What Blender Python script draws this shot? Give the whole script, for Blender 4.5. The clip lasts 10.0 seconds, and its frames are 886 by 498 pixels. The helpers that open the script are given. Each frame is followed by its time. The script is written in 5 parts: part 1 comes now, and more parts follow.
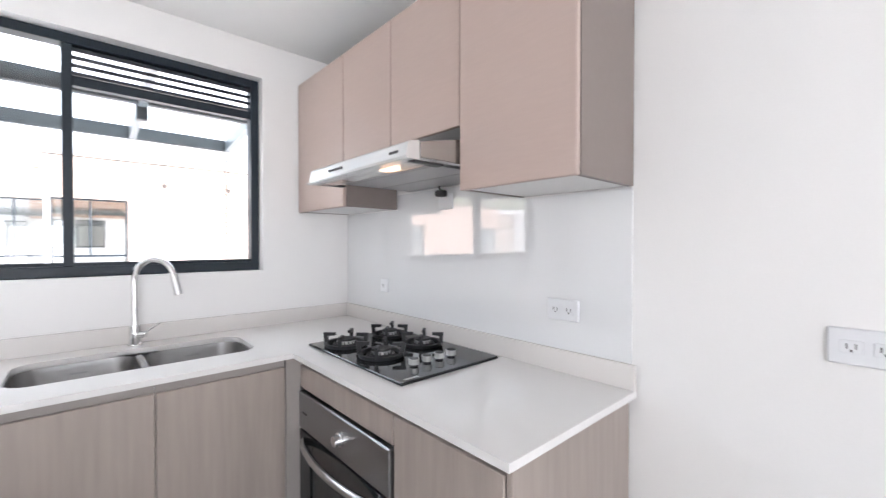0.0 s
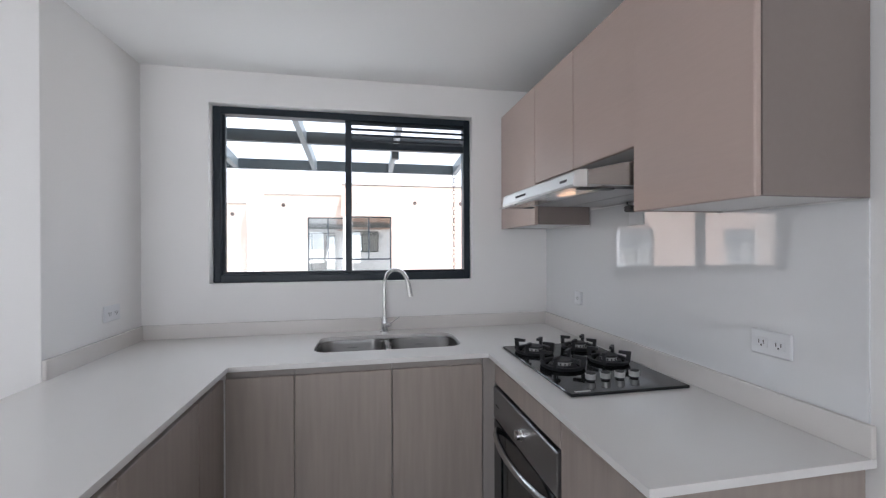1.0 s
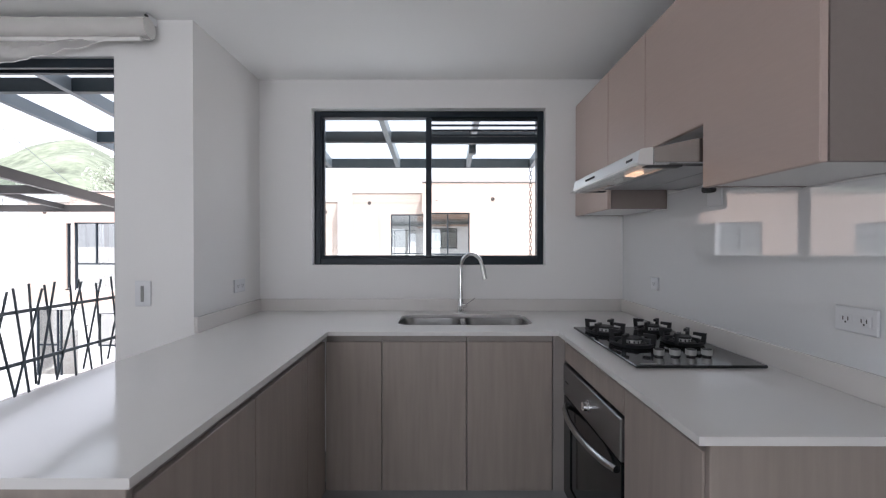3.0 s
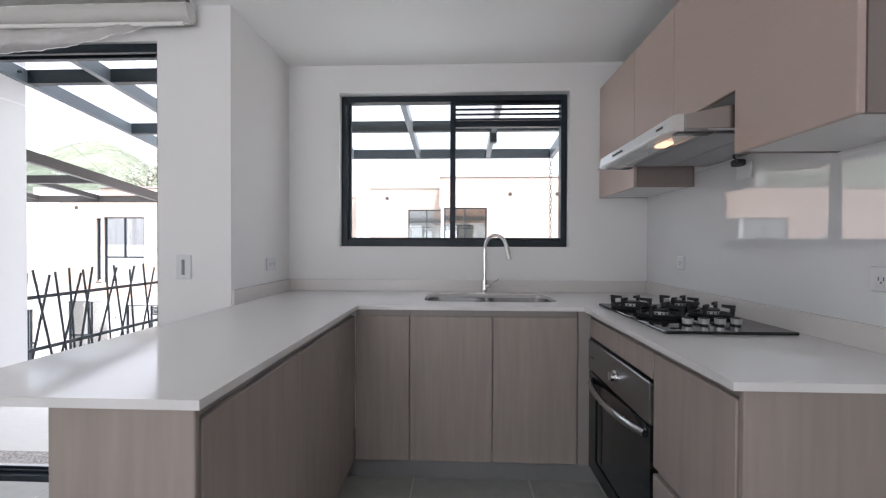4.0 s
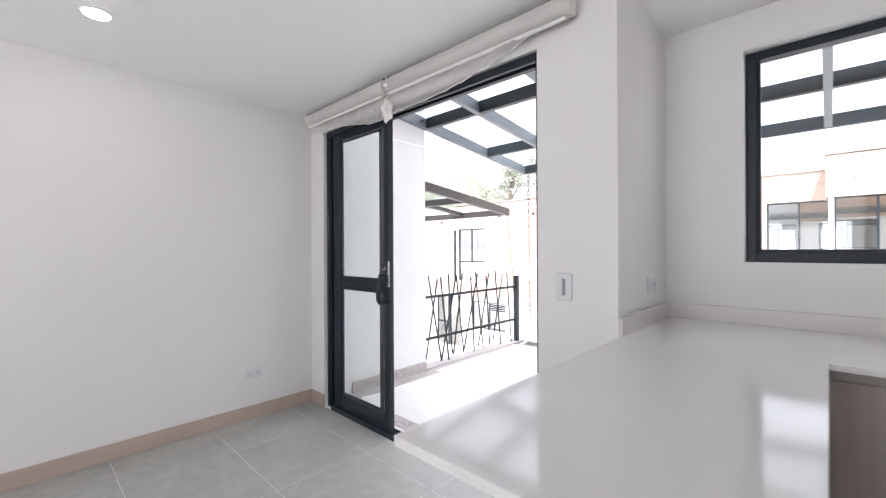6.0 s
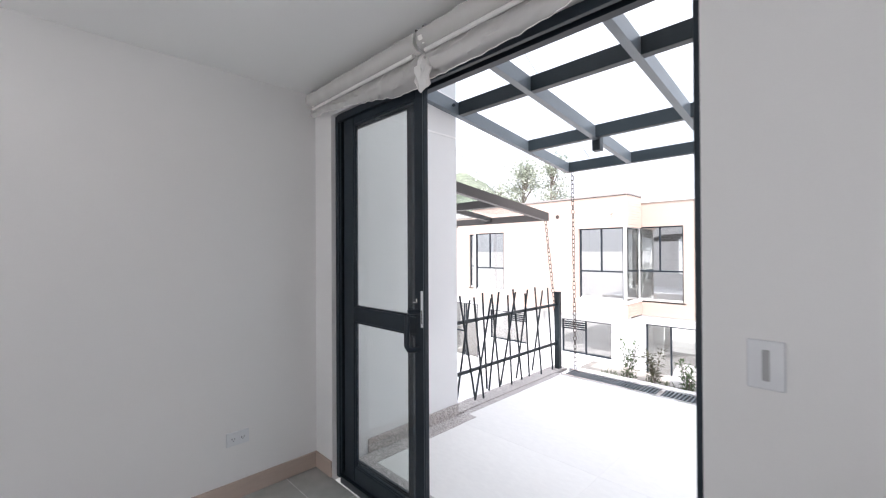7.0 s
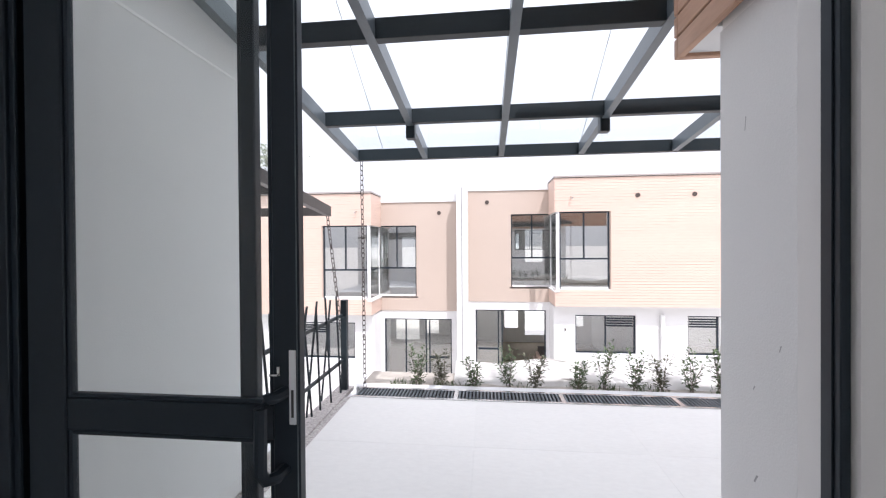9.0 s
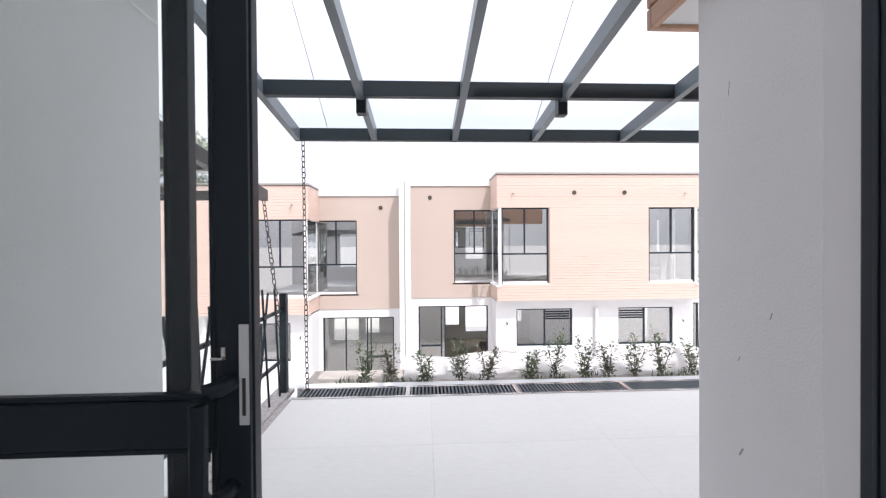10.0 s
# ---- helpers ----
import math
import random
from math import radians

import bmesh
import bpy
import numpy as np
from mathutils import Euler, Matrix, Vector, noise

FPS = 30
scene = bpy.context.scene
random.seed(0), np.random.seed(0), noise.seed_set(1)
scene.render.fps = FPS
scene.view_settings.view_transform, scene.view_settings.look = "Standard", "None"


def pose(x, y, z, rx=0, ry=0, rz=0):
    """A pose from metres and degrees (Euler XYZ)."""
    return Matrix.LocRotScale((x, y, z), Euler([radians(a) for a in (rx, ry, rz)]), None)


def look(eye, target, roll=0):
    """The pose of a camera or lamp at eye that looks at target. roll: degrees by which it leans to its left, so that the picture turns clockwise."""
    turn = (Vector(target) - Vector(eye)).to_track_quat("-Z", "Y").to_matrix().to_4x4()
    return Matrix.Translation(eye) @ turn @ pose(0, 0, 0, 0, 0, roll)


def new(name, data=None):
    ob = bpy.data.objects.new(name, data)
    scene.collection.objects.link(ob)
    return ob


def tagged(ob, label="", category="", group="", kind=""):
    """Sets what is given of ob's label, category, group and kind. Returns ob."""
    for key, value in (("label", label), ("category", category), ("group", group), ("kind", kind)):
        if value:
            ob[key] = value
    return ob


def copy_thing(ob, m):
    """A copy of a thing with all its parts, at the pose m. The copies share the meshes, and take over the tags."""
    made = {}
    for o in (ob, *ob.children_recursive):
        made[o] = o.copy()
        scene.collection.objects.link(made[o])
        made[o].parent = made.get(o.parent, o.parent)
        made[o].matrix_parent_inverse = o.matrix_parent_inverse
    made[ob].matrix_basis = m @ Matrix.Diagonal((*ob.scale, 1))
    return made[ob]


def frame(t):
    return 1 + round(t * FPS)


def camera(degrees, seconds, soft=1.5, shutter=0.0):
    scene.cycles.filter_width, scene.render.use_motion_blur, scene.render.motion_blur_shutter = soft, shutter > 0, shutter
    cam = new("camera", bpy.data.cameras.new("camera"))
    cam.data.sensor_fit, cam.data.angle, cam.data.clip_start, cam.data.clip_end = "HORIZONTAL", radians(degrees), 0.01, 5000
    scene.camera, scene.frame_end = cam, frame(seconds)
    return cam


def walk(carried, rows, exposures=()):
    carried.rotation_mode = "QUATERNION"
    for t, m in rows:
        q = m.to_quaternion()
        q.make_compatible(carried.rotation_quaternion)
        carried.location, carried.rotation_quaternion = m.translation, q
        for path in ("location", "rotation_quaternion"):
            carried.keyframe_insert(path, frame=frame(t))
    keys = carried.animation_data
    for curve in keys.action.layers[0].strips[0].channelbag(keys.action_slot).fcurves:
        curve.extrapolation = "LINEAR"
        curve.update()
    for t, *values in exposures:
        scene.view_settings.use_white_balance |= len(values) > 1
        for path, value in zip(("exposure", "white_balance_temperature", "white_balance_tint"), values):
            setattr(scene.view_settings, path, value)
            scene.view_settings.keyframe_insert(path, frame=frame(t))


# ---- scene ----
cam = camera(95.3, 10.0, soft=1.2, shutter=0.2)
PATH = [
    (0, (-0.071, -1.559, 1.328), (1.268, -0.073, 1.303), 0.0),
    (0.5, (-0.037, -1.666, 1.384), (0.736, 0.178, 1.370), -0.2),
    (1, (-0.010, -1.779, 1.385), (0.371, 0.185, 1.379), -0.2),
    (1.5, (-0.018, -1.839, 1.399), (0.136, 0.155, 1.388), -0.0),
    (2, (-0.001, -1.871, 1.390), (0.035, 0.128, 1.379), 0.0),
    (2.5, (0.002, -1.905, 1.362), (0.004, 0.095, 1.347), -0.0),
    (3.8, (-0.044, -1.972, 1.219), (-0.082, 0.028, 1.206), 0.1),
    (4, (-0.061, -1.981, 1.201), (-0.140, 0.017, 1.181), 0.2),
    (4.5, (-0.107, -2.009, 1.151), (-0.319, -0.020, 1.125), -0.0),
    (5, (-0.213, -1.984, 1.098), (-0.803, -0.073, 1.082), -0.3),
    (5.5, (-0.364, -1.889, 1.141), (-1.476, -0.227, 1.131), -0.4),
    (6, (-0.558, -1.723, 1.260), (-1.940, -0.278, 1.260), -0.3),
    (6.2, (-0.630, -1.659, 1.277), (-2.070, -0.271, 1.299), -0.2),
    (7.3, (-1.529, -1.151, 1.398), (-2.906, 0.299, 1.394), -0.5),
    (7.5, (-1.666, -1.063, 1.409), (-2.920, 0.495, 1.401), -0.3),
    (8, (-1.954, -0.901, 1.419), (-2.866, 0.880, 1.407), -0.3),
    (8.5, (-2.136, -0.885, 1.418), (-2.658, 1.045, 1.404), -0.2),
    (9, (-2.267, -0.898, 1.420), (-2.480, 1.090, 1.405), -0.4),
    (9.5, (-2.370, -0.880, 1.384), (-2.387, 1.120, 1.369), -0.4),
    (10, (-2.408, -0.709, 1.312), (-2.314, 1.289, 1.294), -0.4),
]
EXPOSURES = [(0, 2.95, 6100, 16), (0.5, 2.52, 6060, 15), (1, 1.97, 5960, 15), (1.5, 1.69, 5960, 15), (2.5, 1.57, 5960, 16), (4, 1.76, 6080, 16), (4.5, 2.01, 6140, 17),
             (5, 2.32, 6220, 17), (5.5, 2.39, 6220, 17), (6, 2.05, 6220, 17), (6.2, 1.97, 6120, 17), (7.3, 1.38, 6100, 16), (8, 1.1, 6120, 17), (9, 1.0, 6120, 17), (10, 0.9, 6120, 17)]
walk(cam, [(t, look(eye, target, roll)) for t, eye, target, roll in PATH], EXPOSURES)

# ---- daylight ----
SUN_ELEV, SUN_AZ = 60.0, 150.0  # azimuth clockwise from +y
world = bpy.data.worlds.new("sky")
scene.world = world
world.use_nodes = True
wn = world.node_tree.nodes
sky = wn.new("ShaderNodeTexSky")
sky.sky_type = "NISHITA"
sky.sun_disc = False
sky.sun_elevation, sky.sun_rotation = radians(SUN_ELEV), radians(SUN_AZ)
sky.air_density, sky.dust_density = 1.0, 5.0
wn["Background"].inputs["Strength"].default_value = 0.15
# thin bright cloud over most of the sky
cloud, cover, veil = wn.new("ShaderNodeTexNoise"), wn.new("ShaderNodeMapRange"), wn.new("ShaderNodeMix")
cloud.inputs["Scale"].default_value, cloud.inputs["Detail"].default_value = 2.2, 6
cover.inputs["From Min"].default_value, cover.inputs["From Max"].default_value = 0.35, 0.65
cover.inputs["To Min"].default_value, cover.inputs["To Max"].default_value = 0.86, 0.98
veil.data_type = "RGBA"
coords = wn.new("ShaderNodeTexCoord")
world.node_tree.links.new(coords.outputs["Generated"], cloud.inputs["Vector"])
split, rise, shade = wn.new("ShaderNodeSeparateXYZ"), wn.new("ShaderNodeMapRange"), wn.new("ShaderNodeVectorMath")
rise.inputs["From Min"].default_value, rise.inputs["From Max"].default_value = 0.0, 1.0
rise.inputs["To Min"].default_value, rise.inputs["To Max"].default_value = 4.0, 8.6
shade.operation = "SCALE"
shade.inputs[0].default_value = (1.0, 1.008, 1.02)
world.node_tree.links.new(coords.outputs["Generated"], split.inputs["Vector"])
world.node_tree.links.new(split.outputs["Z"], rise.inputs["Value"])
toward, side, bright = wn.new("ShaderNodeVectorMath"), wn.new("ShaderNodeMapRange"), wn.new("ShaderNodeMath")
toward.operation, bright.operation = "DOT_PRODUCT", "MULTIPLY"
toward.inputs[1].default_value = (math.sin(radians(SUN_AZ)), math.cos(radians(SUN_AZ)), 0.0)
side.inputs["From Min"].default_value, side.inputs["From Max"].default_value = -1.0, 1.0
side.inputs["To Min"].default_value, side.inputs["To Max"].default_value = 0.86, 1.02
world.node_tree.links.new(coords.outputs["Generated"], toward.inputs[0])
world.node_tree.links.new(toward.outputs["Value"], side.inputs["Value"])
world.node_tree.links.new(rise.outputs["Result"], bright.inputs[0])
world.node_tree.links.new(side.outputs["Result"], bright.inputs[1])
world.node_tree.links.new(bright.outputs[0], shade.inputs["Scale"])
world.node_tree.links.new(shade.outputs["Vector"], veil.inputs["B"])
world.node_tree.links.new(cloud.outputs["Fac"], cover.inputs["Value"])
world.node_tree.links.new(cover.outputs["Result"], veil.inputs["Factor"])
world.node_tree.links.new(sky.outputs["Color"], veil.inputs["A"])
world.node_tree.links.new(veil.outputs["Result"], wn["Background"].inputs["Color"])
sun = new("sun", bpy.data.lights.new("sun", "SUN"))
sun.data.energy, sun.data.angle, sun.data.color = 2.3, radians(0.6), (1.0, 0.965, 0.92)
e, a = radians(SUN_ELEV), radians(SUN_AZ)
sun.matrix_world = look((0, 0, 0), (-math.cos(e) * math.sin(a), -math.cos(e) * math.cos(a), -math.sin(e)))
sun.location = (4, -8, 14)

# added fill lamp in the invented rear opening, tilted up at the ceiling
rear = new("rear_fill_light", bpy.data.lights.new("rear_fill_light", "AREA"))
rear.data.shape, rear.data.size, rear.data.size_y = "RECTANGLE", 2.2, 2.0
rear.data.energy, rear.data.color = 9.0, (1.0, 0.985, 0.97)
rear.matrix_world = look((-1.3, -4.62, 1.12), (-1.3, -1.6, 6.6))

# ---- materials ----
def material(name, color, rough=0.5, metal=0.0, spread=0.06, scale=6.0, fine=60.0, bump=0.0, coat=0.0, stretch=(1, 1, 1), random_by_object=0.0, specks=0.0, spec=0.5, ior=1.5):
    """Principled surface whose colour varies at two scales, in metres of the world."""
    m = bpy.data.materials.new(name)
    m.use_nodes = True
    n, link = m.node_tree.nodes, m.node_tree.links.new
    b = n["Principled BSDF"]
    geo = n.new("ShaderNodeNewGeometry")
    mp = n.new("ShaderNodeMapping")
    mp.inputs["Scale"].default_value = stretch
    link(geo.outputs["Position"], mp.inputs["Vector"])
    big, small = n.new("ShaderNodeTexNoise"), n.new("ShaderNodeTexNoise")
    for t, sc in ((big, scale), (small, fine)):
        t.inputs["Scale"].default_value = sc
        t.inputs["Detail"].default_value = 4
        link(mp.outputs["Vector"], t.inputs["Vector"])
    add = n.new("ShaderNodeMath")
    add.operation = "ADD"
    link(big.outputs["Fac"], add.inputs[0])
    link(small.outputs["Fac"], add.inputs[1])
    ramp = n.new("ShaderNodeMapRange")
    ramp.inputs["From Min"].default_value, ramp.inputs["From Max"].default_value = 0.6, 1.4
    ramp.inputs["To Min"].default_value, ramp.inputs["To Max"].default_value = 1 - spread, 1 + spread
    link(add.outputs[0], ramp.inputs["Value"])
    value = ramp.outputs["Result"]
    if random_by_object:
        info = n.new("ShaderNodeObjectInfo")
        r2 = n.new("ShaderNodeMapRange")
        r2.inputs["To Min"].default_value, r2.inputs["To Max"].default_value = 1 - random_by_object, 1 + random_by_object
        link(info.outputs["Random"], r2.inputs["Value"])
        mul = n.new("ShaderNodeMath")
        mul.operation = "MULTIPLY"
        link(value, mul.inputs[0])
        link(r2.outputs["Result"], mul.inputs[1])
        value = mul.outputs[0]
    if specks:
        vo = n.new("ShaderNodeTexVoronoi")
        vo.inputs["Scale"].default_value = 130
        link(geo.outputs["Position"], vo.inputs["Vector"])
        sep = n.new("ShaderNodeSeparateColor")
        link(vo.outputs["Color"], sep.inputs["Color"])
        r3 = n.new("ShaderNodeMapRange")
        r3.inputs["To Min"].default_value, r3.inputs["To Max"].default_value = 1 - specks, 1 + specks
        link(sep.outputs["Red"], r3.inputs["Value"])
        mul2 = n.new("ShaderNodeMath")
        mul2.operation = "MULTIPLY"
        link(value, mul2.inputs[0])
        link(r3.outputs["Result"], mul2.inputs[1])
        value = mul2.outputs[0]
    mix = n.new("ShaderNodeVectorMath")
    mix.operation = "SCALE"
    mix.inputs[0].default_value = color
    link(value, mix.inputs["Scale"])
    link(mix.outputs["Vector"], b.inputs["Base Color"])
    rr = n.new("ShaderNodeMapRange")
    rr.inputs["To Min"].default_value, rr.inputs["To Max"].default_value = rough * 0.85, min(1, rough * 1.15)
    link(big.outputs["Fac"], rr.inputs["Value"])
    link(rr.outputs["Result"], b.inputs["Roughness"])
    b.inputs["Metallic"].default_value = metal
    b.inputs["Coat Weight"].default_value = coat
    b.inputs["Coat Roughness"].default_value = 0.03
    b.inputs["Specular IOR Level"].default_value = spec
    b.inputs["IOR"].default_value = ior
    if bump:
        bp = n.new("ShaderNodeBump")
        bp.inputs["Strength"].default_value = bump
        bp.inputs["Distance"].default_value = 0.004
        link(small.outputs["Fac"], bp.inputs["Height"])
        link(bp.outputs["Normal"], b.inputs["Normal"])
    return m


def glass(name, tint=(1, 1, 1), gloss=0.0, base=0.03, edge=0.85):
    m = bpy.data.materials.new(name)
    m.use_nodes = True
    n, link = m.node_tree.nodes, m.node_tree.links.new
    n.remove(n["Principled BSDF"])
    tr, gl, fr, mx = (n.new("ShaderNode" + k) for k in ("BsdfTransparent", "BsdfGlossy", "LayerWeight", "MixShader"))
    power, lift = n.new("ShaderNodeMath"), n.new("ShaderNodeMath")
    power.operation, lift.operation = "POWER", "MULTIPLY_ADD"
    power.inputs[1].default_value = 4.0
    lift.inputs[1].default_value, lift.inputs[2].default_value = edge, base
    tr.inputs["Color"].default_value = (*tint, 1)
    gl.inputs["Roughness"].default_value = gloss
    fr.inputs["Blend"].default_value = 0.5
    link(fr.outputs["Facing"], power.inputs[0])
    link(power.outputs[0], lift.inputs[0])
    link(lift.outputs[0], mx.inputs["Fac"])
    link(tr.outputs[0], mx.inputs[1])
    link(gl.outputs[0], mx.inputs[2])
    link(mx.outputs[0], n["Material Output"].inputs["Surface"])
    return m


def glow(name, color, strength):
    m = bpy.data.materials.new(name)
    m.use_nodes = True
    b = m.node_tree.nodes["Principled BSDF"]
    b.inputs["Emission Color"].default_value = (*color, 1)
    b.inputs["Emission Strength"].default_value = strength
    return m


PAINT = material("white_paint", (0.82, 0.81, 0.80), 0.55, spread=0.015, scale=1.5, fine=220, bump=0.05)
CEIL = material("ceiling_paint", (0.91, 0.91, 0.90), 0.7, spread=0.012, scale=1.2, fine=200, bump=0.04)
STUCCO = material("white_stucco", (0.69, 0.69, 0.685), 0.8, spread=0.03, scale=2.5, fine=150, bump=0.25)
QUARTZ = material("white_quartz", (0.785, 0.77, 0.755), 0.10, spread=0.012, scale=4, fine=400)
SPLASH = material("quartz_splash", (0.72, 0.69, 0.665), 0.2, spread=0.02, scale=4, fine=400)
GLASSPANEL = material("back_painted_glass", (0.79, 0.80, 0.81), 0.03, spread=0.006, scale=1, coat=1.0, ior=1.75)
LAMINATE = material("greige_wood_laminate", (0.358, 0.306, 0.273), 0.42, spread=0.14, scale=6, fine=42, bump=0.04, stretch=(1, 1, 0.07), random_by_object=0.05)
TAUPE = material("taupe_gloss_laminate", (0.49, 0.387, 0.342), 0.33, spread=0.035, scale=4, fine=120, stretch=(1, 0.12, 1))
# cabinet taupe darkened: the side panels' shade is put into the colour
TAUPE_SHADED = material("taupe_in_shade", (0.235, 0.195, 0.18), 0.45, spread=0.03, scale=3)
MELAMINE = material("white_melamine", (0.78, 0.77, 0.76), 0.4, spread=0.01)
PROFILE = material("taupe_profile", (0.33, 0.30, 0.28), 0.4, spread=0.03)
TOEKICK = material("grey_toe_kick", (0.30, 0.30, 0.30), 0.45, metal=0.3, spread=0.04)
ALU = material("charcoal_aluminium", (0.016, 0.0245, 0.034), 0.42, spread=0.06, scale=8, fine=120, spec=0.3)
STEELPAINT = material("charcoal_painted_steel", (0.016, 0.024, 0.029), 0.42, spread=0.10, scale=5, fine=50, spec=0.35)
# Rafters: charcoal steel lightened for bounced light. Drain bars and seal: plain grey.
RAFTER = material("grey_steel_and_lit_rafter", (0.105, 0.125, 0.14), 0.32, spread=0.08, scale=5, fine=50)
# hood steel made paler, the visor's window reflection put into its colour
VISOR = material("satin_steel_lit", (0.80, 0.80, 0.79), 0.38, metal=0.75, spread=0.02, scale=4, fine=80)
STEEL = material("brushed_steel", (0.56, 0.56, 0.555), 0.26, metal=1.0, spread=0.015, scale=4, fine=60)
SINKSTEEL = material("satin_sink_steel", (0.34, 0.335, 0.33), 0.36, metal=1.0, spread=0.03, scale=6, fine=120)
OVENSTEEL = material("satin_oven_steel", (0.33, 0.33, 0.335), 0.36, metal=1.0, spread=0.03, scale=6, fine=120)
CHROME = material("chrome", (0.80, 0.80, 0.80), 0.08, metal=1.0, spread=0.02)
BLACKGLASS = material("black_glass", (0.012, 0.014, 0.016), 0.06, spread=0.05)
OVENGLASS = material("dark_oven_glass", (0.015, 0.022, 0.022), 0.08, spread=0.05)
IRON = material("black_cast_iron", (0.02, 0.021, 0.023), 0.5, spread=0.15, fine=300, bump=0.2)
PLASTIC = material("white_plastic", (0.74, 0.75, 0.77), 0.35, spread=0.01)
SOCKETGREY = material("dark_slot", (0.05, 0.05, 0.05), 0.5)
KNOB = material("satin_knob", (0.62, 0.62, 0.61), 0.3, metal=0.6, spread=0.03)
TILE = material("grey_porcelain", (0.40, 0.40, 0.378), 0.33, spread=0.16, scale=2.6, fine=14, bump=0.03, random_by_object=0.03)
GROUT = material("pale_grout", (0.70, 0.70, 0.68), 0.8, spread=0.06)
BASEB = material("beige_baseboard", (0.50, 0.40, 0.34), 0.45, spread=0.06, stretch=(0.2, 0.2, 1))
TERRACE = material("pale_concrete_tile", (0.69, 0.675, 0.645), 0.7, spread=0.05, scale=1.7, fine=40, bump=0.08, stretch=(0.5, 1, 1), random_by_object=0.015)
GRANITE = material("pebble_wash", (0.40, 0.37, 0.35), 0.8, spread=0.12, scale=12, fine=140, bump=0.5, specks=0.45)
PEACH = material("peach_plaster", (0.47, 0.387, 0.328), 0.85, spread=0.03, scale=1.2, fine=60, bump=0.1)
SLAT = material("peach_wood_slat", (0.61, 0.46, 0.383), 0.65, spread=0.08, scale=2.5, fine=30, stretch=(0.15, 1, 1))
OWNSLAT = material("brown_wood_slat", (0.46, 0.28, 0.19), 0.6, spread=0.15, scale=6, fine=60, stretch=(1, 0.12, 1))
SOIL = material("dry_pale_soil", (0.34, 0.31, 0.27), 0.95, spread=0.3, scale=8, fine=80, bump=0.6)
MUD = material("bare_brown_screed", (0.34, 0.29, 0.22), 0.9, spread=0.15, scale=1.2, fine=12)
PAVING = material("pale_paving", (0.55, 0.53, 0.50), 0.85, spread=0.08, scale=1.5, fine=30, bump=0.1)
LEAF = material("green_leaf", (0.075, 0.115, 0.042), 0.55, spread=0.25, scale=15, fine=60)
LEAFRED = material("olive_leaf", (0.10, 0.10, 0.055), 0.55, spread=0.25, scale=15, fine=60)
# leaf green paled well beyond foliage, distance haze put into the colour
GUM = material("hazed_eucalyptus_leaf", (0.39, 0.42, 0.34), 0.6, spread=0.3, scale=1.5, fine=9)
BARK = material("pale_bark", (0.22, 0.19, 0.16), 0.9, spread=0.2, scale=5)
TARP = material("white_tarpaulin", (0.74, 0.725, 0.70), 0.5, spread=0.03, scale=5, fine=30, bump=0.2)
HILL = material("green_hillside", (0.135, 0.155, 0.105), 1.0, spread=0.75, scale=0.025, fine=0.16)
ROOM = material("unfinished_room", (0.82, 0.82, 0.80), 0.8, spread=0.05)
WRAP = material("plastic_wrapped_cloth", (0.82, 0.805, 0.78), 0.25, spread=0.04, scale=25, fine=90, bump=0.4, coat=0.3)
NEIGHBOURSTEEL = material("brown_grey_steel", (0.055, 0.05, 0.047), 0.45, spread=0.1, scale=5, fine=50)
CABLE = material("grey_cable", (0.35, 0.36, 0.37), 0.4, metal=0.5)
RUST = material("dark_chain", (0.055, 0.04, 0.034), 0.6, metal=0.0, spread=0.3, scale=30)
PANE = glass("clear_glass", (0.97, 0.985, 0.98))
ROOFPANE = glass("roof_glass", (0.93, 0.955, 0.96), edge=0.3)
LEAFPANE = glass("greenish_door_glass", (0.966, 0.979, 0.974))
FARPANE = glass("tinted_glass", (0.86, 0.88, 0.87), 0.0, 0.34)
DOORPANE = glass("patio_glass", (0.90, 0.91, 0.88), 0.0, 0.22)
FILM = glass("plastic_film", (0.92, 0.92, 0.91), 0.3)
mixer = FILM.node_tree.nodes.new("ShaderNodeMixShader")
milky = FILM.node_tree.nodes.new("ShaderNodeBsdfDiffuse")
milky.inputs["Color"].default_value = (0.82, 0.80, 0.78, 1)
mixer.inputs["Fac"].default_value = 0.42
FILM.node_tree.links.new(FILM.node_tree.nodes["Mix Shader"].outputs[0], mixer.inputs[1])
FILM.node_tree.links.new(milky.outputs[0], mixer.inputs[2])
FILM.node_tree.links.new(mixer.outputs[0], FILM.node_tree.nodes["Material Output"].inputs["Surface"])
HOODLIGHT = glow("warm_lamp", (1.0, 0.55, 0.30), 1.1)
SPOTLIGHT = glow("downlight", (1.0, 0.95, 0.88), 14.0)


# ---- mesh helpers ----
def box(bm, x0, x1, y0, y1, z0, z1, bevel=0.0, seg=1):
    v = [bm.verts.new((x, y, z)) for x in (x0, x1) for y in (y0, y1) for z in (z0, z1)]
    fs = [bm.faces.new([v[i] for i in f]) for f in ((0, 1, 3, 2), (4, 6, 7, 5), (0, 4, 5, 1), (2, 3, 7, 6), (0, 2, 6, 4), (1, 5, 7, 3))]
    if bevel:
        es = list({e for f in fs for e in f.edges})
        bmesh.ops.bevel(bm, geom=es, offset=bevel, segments=seg, affect="EDGES", profile=0.5)
    return bm


def boxes(rows, bevel=0.0):
    bm = bmesh.new()
    for r in rows:
        box(bm, *r, bevel=bevel)
    return bm


def one(x0, x1, y0, y1, z0, z1, bevel=0.0, seg=1):
    return box(bmesh.new(), x0, x1, y0, y1, z0, z1, bevel, seg)


